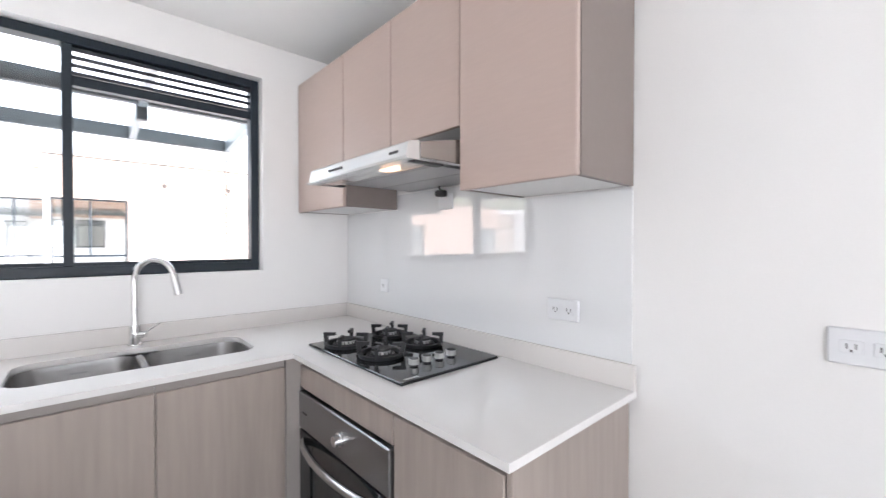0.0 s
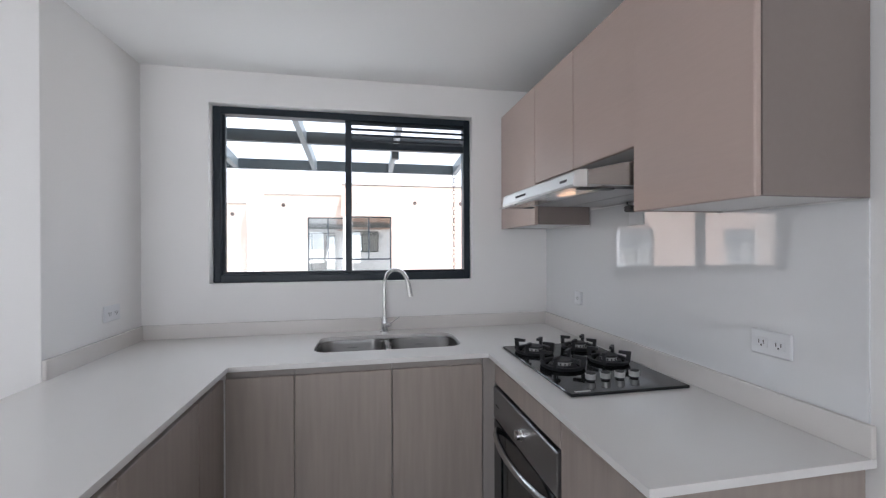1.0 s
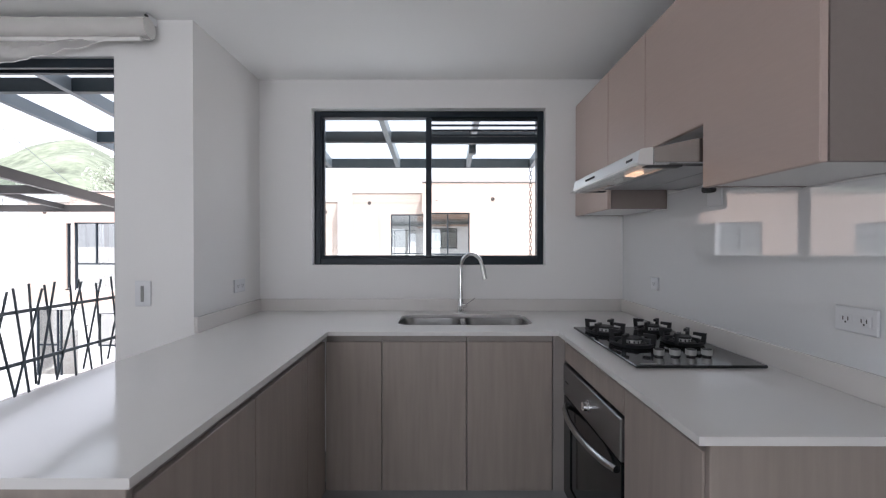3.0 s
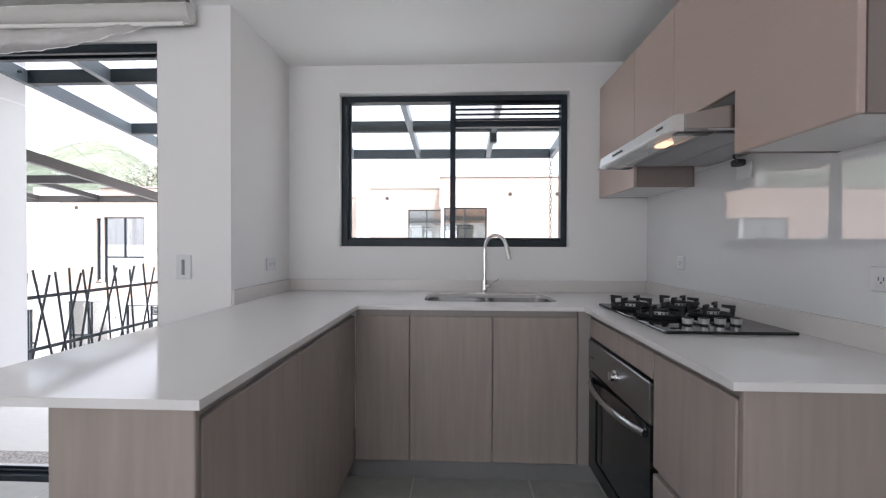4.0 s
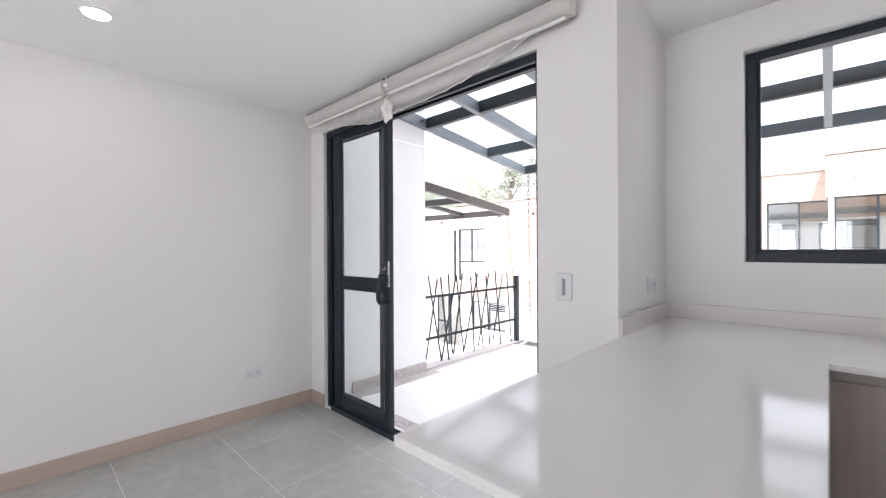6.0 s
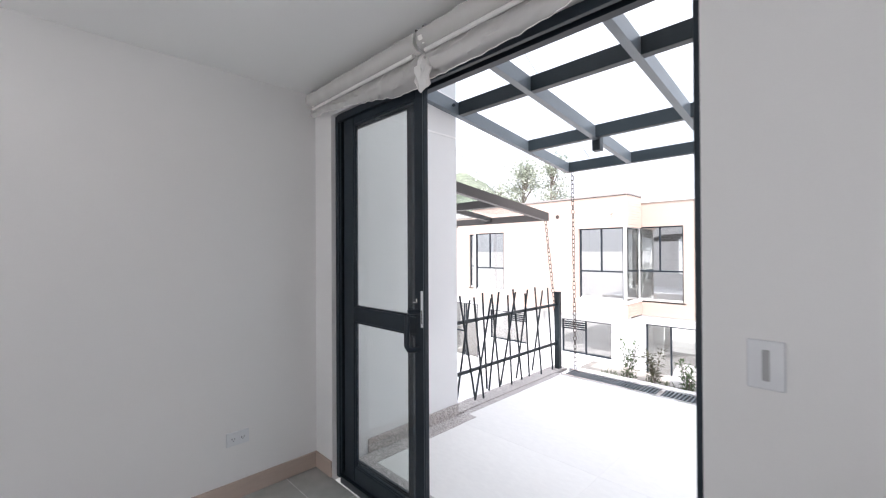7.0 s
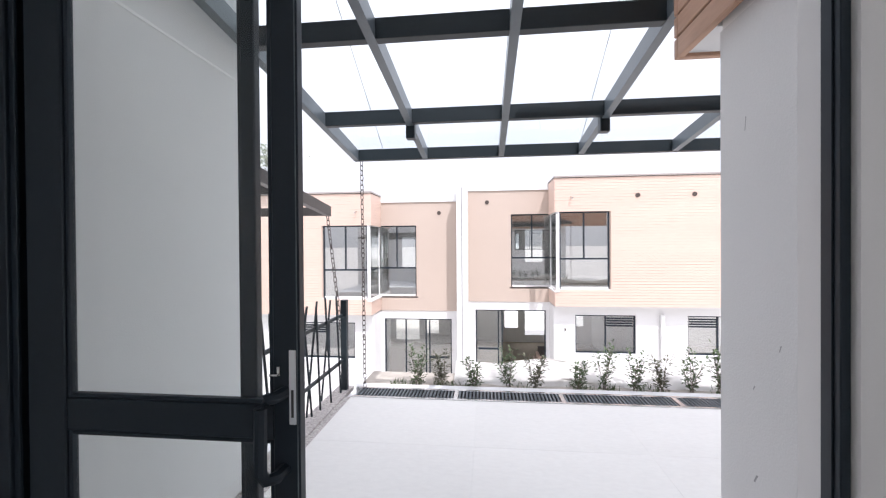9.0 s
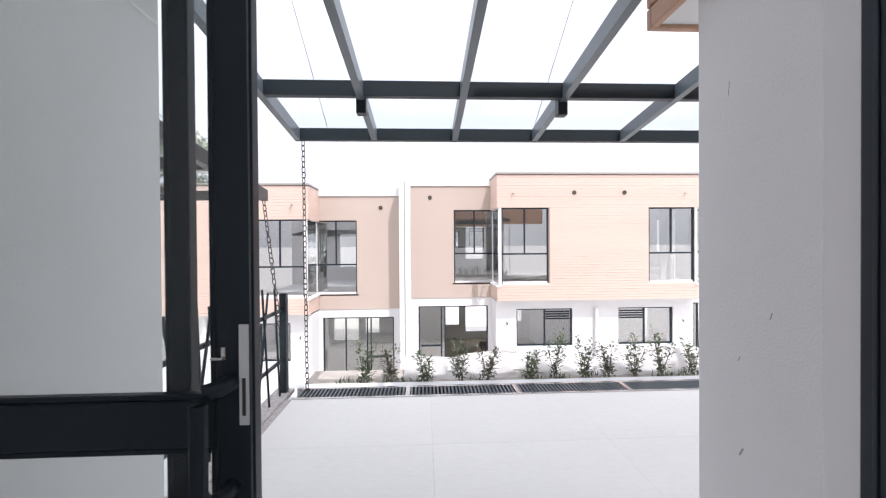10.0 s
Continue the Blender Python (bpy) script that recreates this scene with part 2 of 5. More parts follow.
def cyl(bm, p, q, r0, r1=None, n=16, caps=True):
    p, q = Vector(p), Vector(q)
    d = q - p
    m = Matrix.Translation((p + q) / 2) @ d.to_track_quat("Z", "Y").to_matrix().to_4x4()
    bmesh.ops.create_cone(bm, cap_ends=caps, segments=n, radius1=r0, radius2=r0 if r1 is None else r1, depth=d.length, matrix=m)
    return bm


def tube(bm, pts, r, n=10):
    """A round tube along points."""
    pts = [Vector(p) for p in pts]
    rings = []
    for i, p in enumerate(pts):
        d = (pts[min(i + 1, len(pts) - 1)] - pts[max(i - 1, 0)]).normalized()
        side = d.cross(Vector((0.13, 0.21, 0.97))).normalized()
        up = side.cross(d)
        rr = r[i] if isinstance(r, (list, tuple)) else r
        rings.append([bm.verts.new(p + rr * (math.cos(t) * side + math.sin(t) * up)) for t in [2 * math.pi * k / n for k in range(n)]])
    for a1, b1 in zip(rings, rings[1:]):
        for k in range(n):
            bm.faces.new((a1[k], a1[(k + 1) % n], b1[(k + 1) % n], b1[k]))
    bm.faces.new(rings[0][::-1])
    bm.faces.new(rings[-1])
    return bm


def prism(bm, outline, axis, lo, hi):
    """An outline of two coordinates pushed along an axis: 'x' takes (y, z), 'y' takes (x, z), 'z' takes (x, y)."""
    def at(p, h):
        return {"x": (h, p[0], p[1]), "y": (p[0], h, p[1]), "z": (p[0], p[1], h)}[axis]
    lows = [bm.verts.new(at(p, lo)) for p in outline]
    highs = [bm.verts.new(at(p, hi)) for p in outline]
    bm.faces.new(lows)
    bm.faces.new(highs)
    for k in range(len(outline)):
        bm.faces.new((lows[k], lows[(k + 1) % len(outline)], highs[(k + 1) % len(outline)], highs[k]))
    return bm


def part(name, bm, mat, parent=None, label="", smooth=False):
    bmesh.ops.recalc_face_normals(bm, faces=bm.faces)
    me = bpy.data.meshes.new(name)
    bm.to_mesh(me)
    bm.free()
    me.materials.append(mat)
    if smooth:
        me.shade_smooth()
        me.set_sharp_from_angle(angle=radians(40))
    ob = new(name, me)
    if parent:
        ob.parent = parent
        if parent.type == "EMPTY":
            ob.matrix_parent_inverse = Matrix.Translation(-parent.location)
    if label:
        ob["label"] = label
    return ob


def thing(name, at, label, category, group="", kind=""):
    ob = new(name)
    ob.location = at
    ob.empty_display_size = 0.05
    return tagged(ob, label, category, group, kind)


def structure(name, bm, mat, label, category):
    return tagged(part(name, bm, mat), label, category, kind="structure")


def no_shadow(ob):
    ob.visible_shadow = False
    return ob


def rounded(x0, x1, y0, y1, r, n=6):
    """The outline of a rectangle with round corners."""
    out = []
    for cx, cy, a0 in ((x1 - r, y1 - r, 0), (x0 + r, y1 - r, 90), (x0 + r, y0 + r, 180), (x1 - r, y0 + r, 270)):
        out += [(cx + r * math.cos(radians(a0 + 90 * k / n)), cy + r * math.sin(radians(a0 + 90 * k / n))) for k in range(n + 1)]
    return out


def slab_with_holes(outline, holes, z0, z1):
    bm = bmesh.new()
    edges = []
    for loop in [outline] + holes:
        vs = [bm.verts.new((x, y, z1)) for x, y in loop]
        edges += [bm.edges.new((vs[k], vs[(k + 1) % len(vs)])) for k in range(len(vs))]
    res = bmesh.ops.triangle_fill(bm, use_beauty=True, use_dissolve=False, edges=edges)
    faces = [g for g in res["geom"] if isinstance(g, bmesh.types.BMFace)]
    ext = bmesh.ops.extrude_face_region(bm, geom=faces, use_keep_orig=True)
    bmesh.ops.translate(bm, verts=[g for g in ext["geom"] if isinstance(g, bmesh.types.BMVert)], vec=(0, 0, z0 - z1))
    return bm


# ---- plan ----
CEILING = 2.37
EAST, NORTH, WEST, SOUTH = 1.14, 0.64, -3.69, -4.6   # inner faces of the walls
RETURN, OUTER = -1.18, -1.345                         # kitchen and terrace side of the short wall
DOORWALL = -0.04                                      # inner face of the wall with the sliding door
DOOR_L, DOOR_R, DOOR_TOP = -3.492, -1.550, 2.20
WIN_L, WIN_R, WIN_B, WIN_T = -0.848, 0.645, 1.19, 2.19

# ---- the house's shell ----
structure("wall_north", boxes([
    (RETURN, WIN_L, NORTH, 0.79, -0.02, CEILING + 0.1), (WIN_R, EAST + 0.15, NORTH, 0.79, -0.02, CEILING + 0.1),
    (WIN_L, WIN_R, NORTH, 0.79, -0.02, WIN_B), (WIN_L, WIN_R, NORTH, 0.79, WIN_T, CEILING + 0.1)]), PAINT,
    "white painted kitchen wall with a wide window opening", "wall")
structure("wall_return", one(OUTER, RETURN, DOORWALL, 0.79, -0.02, CEILING + 0.1), PAINT, "short white wall between kitchen and terrace", "wall")
structure("outer_render", one(OUTER - 0.004, OUTER - 0.0005, 0.121, 0.80, -0.04, 2.25), STUCCO, "grey-white rendered outer face of the short wall, lightly scuffed", "wall")
structure("wall_door", boxes([
    (WEST - 0.15, DOOR_L, DOORWALL, 0.12, -0.02, CEILING + 0.1), (DOOR_R, OUTER, DOORWALL, 0.12, -0.02, CEILING + 0.1),
    (DOOR_L, DOOR_R, DOORWALL, 0.12, DOOR_TOP, CEILING + 0.1)]), PAINT, "white painted wall round the sliding terrace door", "wall")
structure("wall_west", one(WEST - 0.15, WEST, SOUTH, DOORWALL, -0.02, CEILING + 0.1), PAINT, "plain white painted side wall of the dining area", "wall")
structure("wall_east", one(EAST, EAST + 0.15, SOUTH, NORTH, -0.02, CEILING + 0.1), PAINT, "plain white painted wall beside the kitchen", "wall")
# back wall is out of view; its opening is added to let light in
structure("wall_south", boxes([(WEST - 0.15, -2.45, SOUTH - 0.15, SOUTH, -0.02, CEILING + 0.1), (-0.15, EAST + 0.15, SOUTH - 0.15, SOUTH, -0.02, CEILING + 0.1),
                               (-2.45, -0.15, SOUTH - 0.15, SOUTH, 2.2, CEILING + 0.1)]), PAINT, "unseen white painted back wall with an opening added for light", "wall")
structure("ceiling", boxes([(WEST, EAST, SOUTH, DOORWALL, CEILING, CEILING + 0.09), (RETURN, EAST, DOORWALL, NORTH, CEILING, CEILING + 0.09)]), CEIL,
          "smooth white painted ceiling", "ceiling")
# reaches 1.9 m past the back wall: unseen eave added to block the sun
structure("wall_upper_storey", boxes([(WEST - 0.15, EAST + 0.15, SOUTH - 1.9, 0.24, CEILING + 0.105, 5.7)]), STUCCO, "white rendered upper storey with an unseen eave added at the back", "wall")
floor = structure("floor", boxes([(WEST, EAST, SOUTH, DOORWALL, -0.06, -0.0012), (RETURN, EAST, DOORWALL, NORTH, -0.06, -0.0012)]), GROUT,
                  "grey porcelain tile floor with pale joints", "floor")
structure("baseboard", boxes([(WEST, WEST + 0.012, SOUTH, DOORWALL, 0, 0.098), (WEST + 0.012, DOOR_L - 0.002, DOORWALL - 0.012, DOORWALL, 0, 0.098),
                              (DOOR_R + 0.002, RETURN, DOORWALL - 0.012, DOORWALL, 0, 0.098), (EAST - 0.012, EAST, SOUTH, -1.06, 0, 0.098)], 0.002), BASEB,
          "beige wood-look baseboard along the walls", "baseboard")

# invented glazing for the unseen rear opening
rw = thing("window_2", (-1.3, SOUTH - 0.1, 0.0), "unseen glazed opening, added at the back of the living room", "window", kind="structure")
part("frame", boxes([(-2.45, -2.40, SOUTH - 0.14, SOUTH - 0.09, -0.02, 2.2), (-0.20, -0.15, SOUTH - 0.14, SOUTH - 0.09, -0.02, 2.2), (-2.40, -0.20, SOUTH - 0.14, SOUTH - 0.09, 2.15, 2.2),
                     (-2.40, -0.20, SOUTH - 0.14, SOUTH - 0.09, -0.02, 0.03)]), ALU, rw)
part("mullion", one(-1.325, -1.275, SOUTH - 0.135, SOUTH - 0.095, 0.03, 2.15), ALU, rw)
for x0, x1 in ((-2.40, -1.325), (-1.275, -0.20)):
    no_shadow(part("pane", one(x0, x1, SOUTH - 0.118, SOUTH - 0.112, 0.03, 2.15), PANE, rw))

# own upper bay with slats, over the kitchen window
bay = thing("upper_bay", (-1.41, 1.05, 2.26), "upper bay with brown wooden slats and a white soffit over the kitchen", "bay", kind="structure")
part("soffit", one(-1.374, 3.0, 0.80, 1.02, 2.275, 2.31), STUCCO, bay, "white soffit")
part("core", boxes([(-1.374, 3.0, 0.80, 1.02, 2.312, 4.62), (-1.374, 3.0, 0.245, 0.798, CEILING + 0.11, 4.62)]), STUCCO, bay)
for k in range(24):
    z = 2.258 + 0.098 * k
    part("slat", one(-1.41, -1.377, 0.13, 1.020, z, z + 0.09, 0.004), OWNSLAT, bay)
    part("front_slat", one(-1.41, 3.0, 1.022, 1.055, z, z + 0.09, 0.004), OWNSLAT, bay)

# ---- terrace ----
structure("ground", one(-1500, 1500, -1500, 1500, -2.72, -2.62), PAVING, "pale paved ground between the rows of houses", "ground")
terrace = structure("terrace", boxes([(-3.78, 4.0, 0.12, 2.83, -2.62, -0.04), (-3.78, 4.0, 2.83, 3.75, -2.62, -0.10)]), STUCCO, "raised white rendered terrace base", "terrace")
structure("terrace_wall", one(-3.80, -3.615, 0.12, 1.205, -0.04, 5.6), STUCCO, "tall white rendered dividing wall beside the terrace", "wall")
scuffed = bpy.data.objects["outer_render"]
for y, z, w, h in ((0.475, 1.088, 0.006, 0.022), (0.601, 0.923, 0.006, 0.016), (0.592, 0.612, 0.012, 0.03), (0.646, 1.848, 0.004, 0.05)):
    part("scuff", prism(bmesh.new(), [(y - w, z + h / 2), (y - w / 3, z + h / 2), (y + w, z - h / 2), (y + w / 3, z - h / 2)], "x", OUTER - 0.0046, OUTER - 0.0041), TOEKICK, scuffed, "small grey scuff mark")
part("render_joint", one(-3.6149, -3.612, 0.125, 1.204, 2.321, 2.335), PAINT, bpy.data.objects["terrace_wall"], "pale joint line in the render")
structure("plinth", one(-3.615, -3.600, 0.30, 1.205, -0.018, 0.085, 0.003), GRANITE, "pebble-wash plinth at the foot of the dividing wall", "plinth")
structure("pebble_strip", boxes([(-3.600, -3.47, 0.125, 1.28, -0.04, -0.012), (-3.78, -3.62, 1.21, 3.1, -0.04, -0.004), (-3.62, -3.56, 1.28, 2.83, -0.04, -0.012),
                                 (-3.47, -1.31, 0.125, 0.27, -0.04, -0.012)]), GRANITE, "speckled pebble-wash border of the terrace", "border")
for ix in range(6):
    for iy in range(3):
        x, y = -3.56 + ix * 1.2, 0.27 + iy * 0.853
        if ix == 0 and iy == 0:
            part("paver", one(-3.468, x + 1.1992, y + 0.0008, y + 0.8525, -0.04, -0.015), TERRACE, terrace)
        else:
            part("paver", one(x, x + 1.1992, y + 0.0008, y + 0.8525, -0.04, -0.015), TERRACE, terrace)
drain = thing("channel_drain", (-1.2, 2.96, -0.03), "black slotted channel drain along the terrace edge", "drain", kind="structure")
part("channel", one(-3.56, 3.6, 2.832, 3.10, -0.10, -0.07), SOCKETGREY, drain)
part("rim", boxes([(-3.56, 3.6, 2.832, 2.862, -0.07, -0.008), (-3.56, 3.6, 3.07, 3.10, -0.07, -0.008)], 0.002), STEEL, drain, "pale metal rim")
bar_mesh = None
x = -3.53
while x < 1.6:
    gap = abs(((x + 3.53) % 1.0) - 0.96) < 0.02
    if gap:
        part("joint_plate", one(x - 0.005, x + 0.035, 2.864, 3.068, -0.03, -0.010), STEEL, drain)
        x += 0.042
        continue
    if bar_mesh is None:
        b0 = part("grate_bar", one(0, 0.016, 2.864, 3.068, -0.03, -0.010, 0.002), RAFTER, drain)
        bar_mesh = b0.data
    else:
        b0 = new("grate_bar", bar_mesh)
        b0.parent = drain
        b0.matrix_parent_inverse = Matrix.Translation(-drain.location)
    b0.location = (x, 0, 0)
    x += 0.034
structure("planting_bed", boxes([(-3.60, 4.0, 3.20, 3.74, -0.10, -0.05)]), SOIL, "narrow soil bed with rough grass behind the drain", "planting bed")
structure("kerb", boxes([(-3.60, 4.0, 3.102, 3.198, -0.10, -0.006)], 0.006), STUCCO, "pale concrete kerb behind the drain", "kerb")


def grass():
    bm = bmesh.new()
    rnd = random.Random(3)
    for _ in range(1500):
        x, y = rnd.uniform(-3.5, 3.5), rnd.uniform(3.21, 3.42)
        if math.sin(x * 4.1) + math.sin(x * 9.7 + 1) < -0.2:
            continue
        h, w, t = rnd.uniform(0.02, 0.075), 0.006, rnd.uniform(0, 6.28)
        dx, dy, lean = w * math.cos(t), w * math.sin(t), rnd.uniform(-0.03, 0.03)
        v = [bm.verts.new(p) for p in ((x - dx, y - dy, -0.052), (x + dx, y + dy, -0.052), (x + lean, y + lean * 0.5, -0.05 + h))]
        bm.faces.new(v)
    return bm


tagged(part("grass", grass(), LEAF), "short rough grass growing in the planting bed", "grass", kind="stuff")


def shrub(seed, h, mat):
    rnd = random.Random(seed)
    root = thing("shrub", (0, 0, -0.05), "young slender shrub with small leaves in the planting bed", "shrub", "shrubs along the terrace edge")
    stems, leaves = bmesh.new(), bmesh.new()
    for s in range(4):
        t = rnd.uniform(0, 6.28)
        top = Vector((0.10 * math.cos(t) * rnd.random() * 1.3, 0.10 * math.sin(t), h * rnd.uniform(0.6, 1.0) - 0.05))
        base = Vector((rnd.uniform(-0.02, 0.02), rnd.uniform(-0.02, 0.02), -0.06))
        pts = [base.lerp(top, k / 4) + Vector((rnd.uniform(-0.008, 0.008), rnd.uniform(-0.008, 0.008), 0)) for k in range(5)]
        tube(stems, pts, [0.005, 0.004, 0.0035, 0.003, 0.002], 5)
        for k in range(56):
            f = rnd.uniform(0.12, 1.02)
            p = base.lerp(top, f)
            d = Vector((rnd.uniform(-1, 1), rnd.uniform(-1, 1), rnd.uniform(-0.3, 0.8))).normalized()
            side = d.cross(Vector((0, 0, 1))).normalized()
            l, w = rnd.uniform(0.028, 0.058), rnd.uniform(0.008, 0.014)
            q = p + d * rnd.uniform(0.0, 0.05)
            m = q + d * l * 0.5 + Vector((0, 0, 0.006))
            v = [leaves.verts.new(c) for c in (q, m + side * w, q + d * l, m - side * w)]
            leaves.faces.new(v)
    part("stem", stems, BARK, root)
    part("leaves", leaves, mat, root)
    return root


kinds = [shrub(11, 0.42, LEAF), shrub(12, 0.36, LEAFRED), shrub(13, 0.47, LEAF), shrub(14, 0.30, LEAF)]
spots = [(-3.07, 0), (-2.78, 1), (-2.45, 3), (-2.07, 0), (-1.80, 1), (-1.36, 3), (-1.09, 2), (-0.80, 0), (-0.52, 1), (-0.22, 0), (0.03, 2), (0.40, 0), (0.85, 1)]
used = set()
for k, (x, which) in enumerate(spots):
    m = pose(x * 0.97 - 0.03, 3.31 + 0.03 * math.sin(k * 2.3), -0.05, 0, 0, 47 * k)
    if which in used:
        copy_thing(kinds[which], m)
    else:
        kinds[which].matrix_basis = m
        used.add(which)


def tarp():
    bm = bmesh.new()
    n, rows = 200, 12
    grid = []
    for i in range(n + 1):
        x = -2.62 + 5.6 * i / n
        col = []
        for j in range(rows + 1):
            f = j / rows
            top = 0.10 + 0.05 * math.sin(x * 3.1) + 0.06 * math.exp(-((x + 2.5) / 0.25) ** 2)
            z = -0.06 + f * (top + 0.06)
            y = 3.37 + 0.34 * f + 0.045 * noise.noise(Vector((x * 3 + z * 5, z * 14, 1))) + 0.035 * noise.noise(Vector((x * 7 - z * 9, z * 34, 4)))
            col.append(bm.verts.new((x, y, z + 0.015 * noise.noise(Vector((x * 6, f * 4, 7))))))
        grid.append(col)
    for i in range(n):
        for j in range(rows):
            bm.faces.new((grid[i][j], grid[i + 1][j], grid[i + 1][j + 1], grid[i][j + 1]))
    bmesh.ops.solidify(bm, geom=bm.faces[:], thickness=0.004)
    return bm


tagged(part("tarpaulin", tarp(), TARP, smooth=True), "crumpled white tarpaulin screen behind the shrubs", "tarpaulin")


# ---- pergola ----
FALL = 0.117                                          # the roofs fall towards the garden, metres per metre


def sloped(x0, x1, y0, y1, y_ref, z_ref, low, high):
    """A bar between two places in x that follows the fall of the roof from y0 to y1."""
    def zz(y):
        return z_ref - FALL * (y - y_ref)
    return prism(bmesh.new(), [(y0, zz(y0) + low), (y1, zz(y1) + low), (y1, zz(y1) + high), (y0, zz(y0) + high)], "x", x0, x1)


def pergola(x_list, y_list, z, label):
    """z: the underside of the front beam, the last of y_list."""
    yf = y_list[-1]
    p = thing("pergola", (x_list[0], yf, z), label, "pergola")
    x0, x1 = x_list[0], x_list[-1]
    for y in y_list:
        zb = z + FALL * (yf - y)
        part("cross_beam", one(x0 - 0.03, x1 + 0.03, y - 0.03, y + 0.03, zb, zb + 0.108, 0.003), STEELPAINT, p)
    for k, x in enumerate(x_list):
        edge = k in (0, len(x_list) - 1)
        start = 0.25 if x < -1.42 else 1.06
        # lighter copy of the beams' steel, bounced light put into its colour
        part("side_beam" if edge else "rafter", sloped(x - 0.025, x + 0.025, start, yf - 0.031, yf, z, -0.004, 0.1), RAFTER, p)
    for a1, b1 in zip(x_list, x_list[1:]):
        no_shadow(part("roof_pane", sloped(a1 + 0.012, b1 - 0.012, 0.26 if b1 < -1.38 else 1.08, yf + 0.06, yf, z, 0.118, 0.128), ROOFPANE, p, "clear glass roof pane"))
    return p


perg = pergola([-3.535, -2.85, -2.12, -1.385, -0.56, 0.29, 1.06], [1.155, 2.175, 3.0], 2.266, "charcoal steel pergola with a clear glass roof over the terrace")
for x in (-2.85, -1.385, 0.29):
    part("bracket", boxes([(x - 0.035, x + 0.035, 2.207, 2.281, 2.262, 2.268), (x - 0.035, x - 0.027, 2.207, 2.281, 2.268, 2.40), (x + 0.027, x + 0.035, 2.207, 2.281, 2.268, 2.40),
                           (x - 0.027, x + 0.027, 2.207, 2.215, 2.268, 2.40)], 0.002), STEELPAINT, perg, "steel stirrup under the beam")
part("bolt", cyl(bmesh.new(), (-3.511, 1.06, 2.545), (-3.495, 1.06, 2.545), 0.012, n=10), STEELPAINT, perg)
for x in (-3.27, -1.39):
    part("stay_cable", cyl(bmesh.new(), (x, 2.98, 2.385), (x, 0.24, 3.97), 0.003, n=6), CABLE, perg, "thin steel stay cable")


def chain(a1, b1, label):
    bm = bmesh.new()
    a1, b1 = Vector(a1), Vector(b1)
    n = int((b1 - a1).length / 0.048)
    rnd = random.Random(5)
    d = (b1 - a1).normalized()
    q = d.to_track_quat("X", "Z").to_matrix().to_4x4()
    for k in range(n):
        c = a1.lerp(b1, (k + 0.5) / n)
        m = Matrix.Translation(c) @ q @ pose(0, 0, 0, 90 * (k % 2) + rnd.uniform(-15, 15))
        ring = []
        for i in range(10):
            t = 2 * math.pi * i / 10
            cx, cy = 0.017 * math.cos(t) + (0.011 if math.cos(t) > 0 else -0.011), 0.016 * math.sin(t)
            out = Vector((math.cos(t), math.sin(t), 0))
            ring.append([bm.verts.new(m @ (Vector((cx, cy, 0)) + 0.005 * (math.cos(s) * out + math.sin(s) * Vector((0, 0, 1))))) for s in (0, 1.57, 3.14, 4.71)])
        for i in range(10):
            for s in range(4):
                bm.faces.new((ring[i][s], ring[(i + 1) % 10][s], ring[(i + 1) % 10][(s + 1) % 4], ring[i][(s + 1) % 4]))
    return tagged(part("rain_chain", bm, RUST), label, "chain", "rain chains of the pergolas")


chain((-3.50, 3.03, 2.275), (-3.49, 3.05, 0.0), "dark metal rain chain hanging from the pergola corner")
chain((1.06, 3.03, 2.275), (1.06, 3.05, 0.0), "dark metal rain chain hanging from the pergola corner")

# neighbour's pergola, lower down the slope
perg2 = thing("neighbour_pergola", (-3.87, 3.05, 1.735), "brown-grey steel pergola of the neighbouring terrace, lower down", "pergola")
for y in (0.35, 1.25, 2.15, 3.05):
    zb = 1.735 + FALL * (3.05 - y)
    part("cross_beam", one(-7.6, -3.90, y - 0.03, y + 0.03, zb, zb + 0.085, 0.003), NEIGHBOURSTEEL, perg2)
for x in (-3.87, -4.7, -5.5, -6.4, -7.5):
    edge = x > -4
    part("side_beam" if edge else "rafter", sloped(x - 0.028, x + 0.028, 0.3, 3.09, 3.05, 1.735, 0.0 if edge else 0.03, 0.10 if edge else 0.085), NEIGHBOURSTEEL, perg2)
for a1, b1 in ((-4.69, -3.90), (-5.49, -4.71), (-6.39, -5.51)):
    no_shadow(part("roof_pane", sloped(a1, b1, 0.3, 3.09, 3.05, 1.735, 0.104, 0.112), ROOFPANE, perg2, "clear glass roof pane"))
part("stay_cable", cyl(bmesh.new(), (-4.3, 3.0, 1.85), (-4.3, 0.24, 3.5), 0.003, n=6), CABLE, perg2, "thin steel stay cable")
chain((-3.87, 3.06, 1.735), (-3.67, 3.02, 0.15), "dark metal rain chain of the lower pergola")
structure("neighbour_terrace", one(-8.5, -3.80, 0.0, 3.3, -2.62, -0.45), STUCCO, "neighbouring terrace at a lower level", "terrace")
structure("neighbour_house", one(-8.6, -3.86, -4.6, 0.0, -2.62, 5.2), STUCCO, "white rendered neighbouring house", "wall")


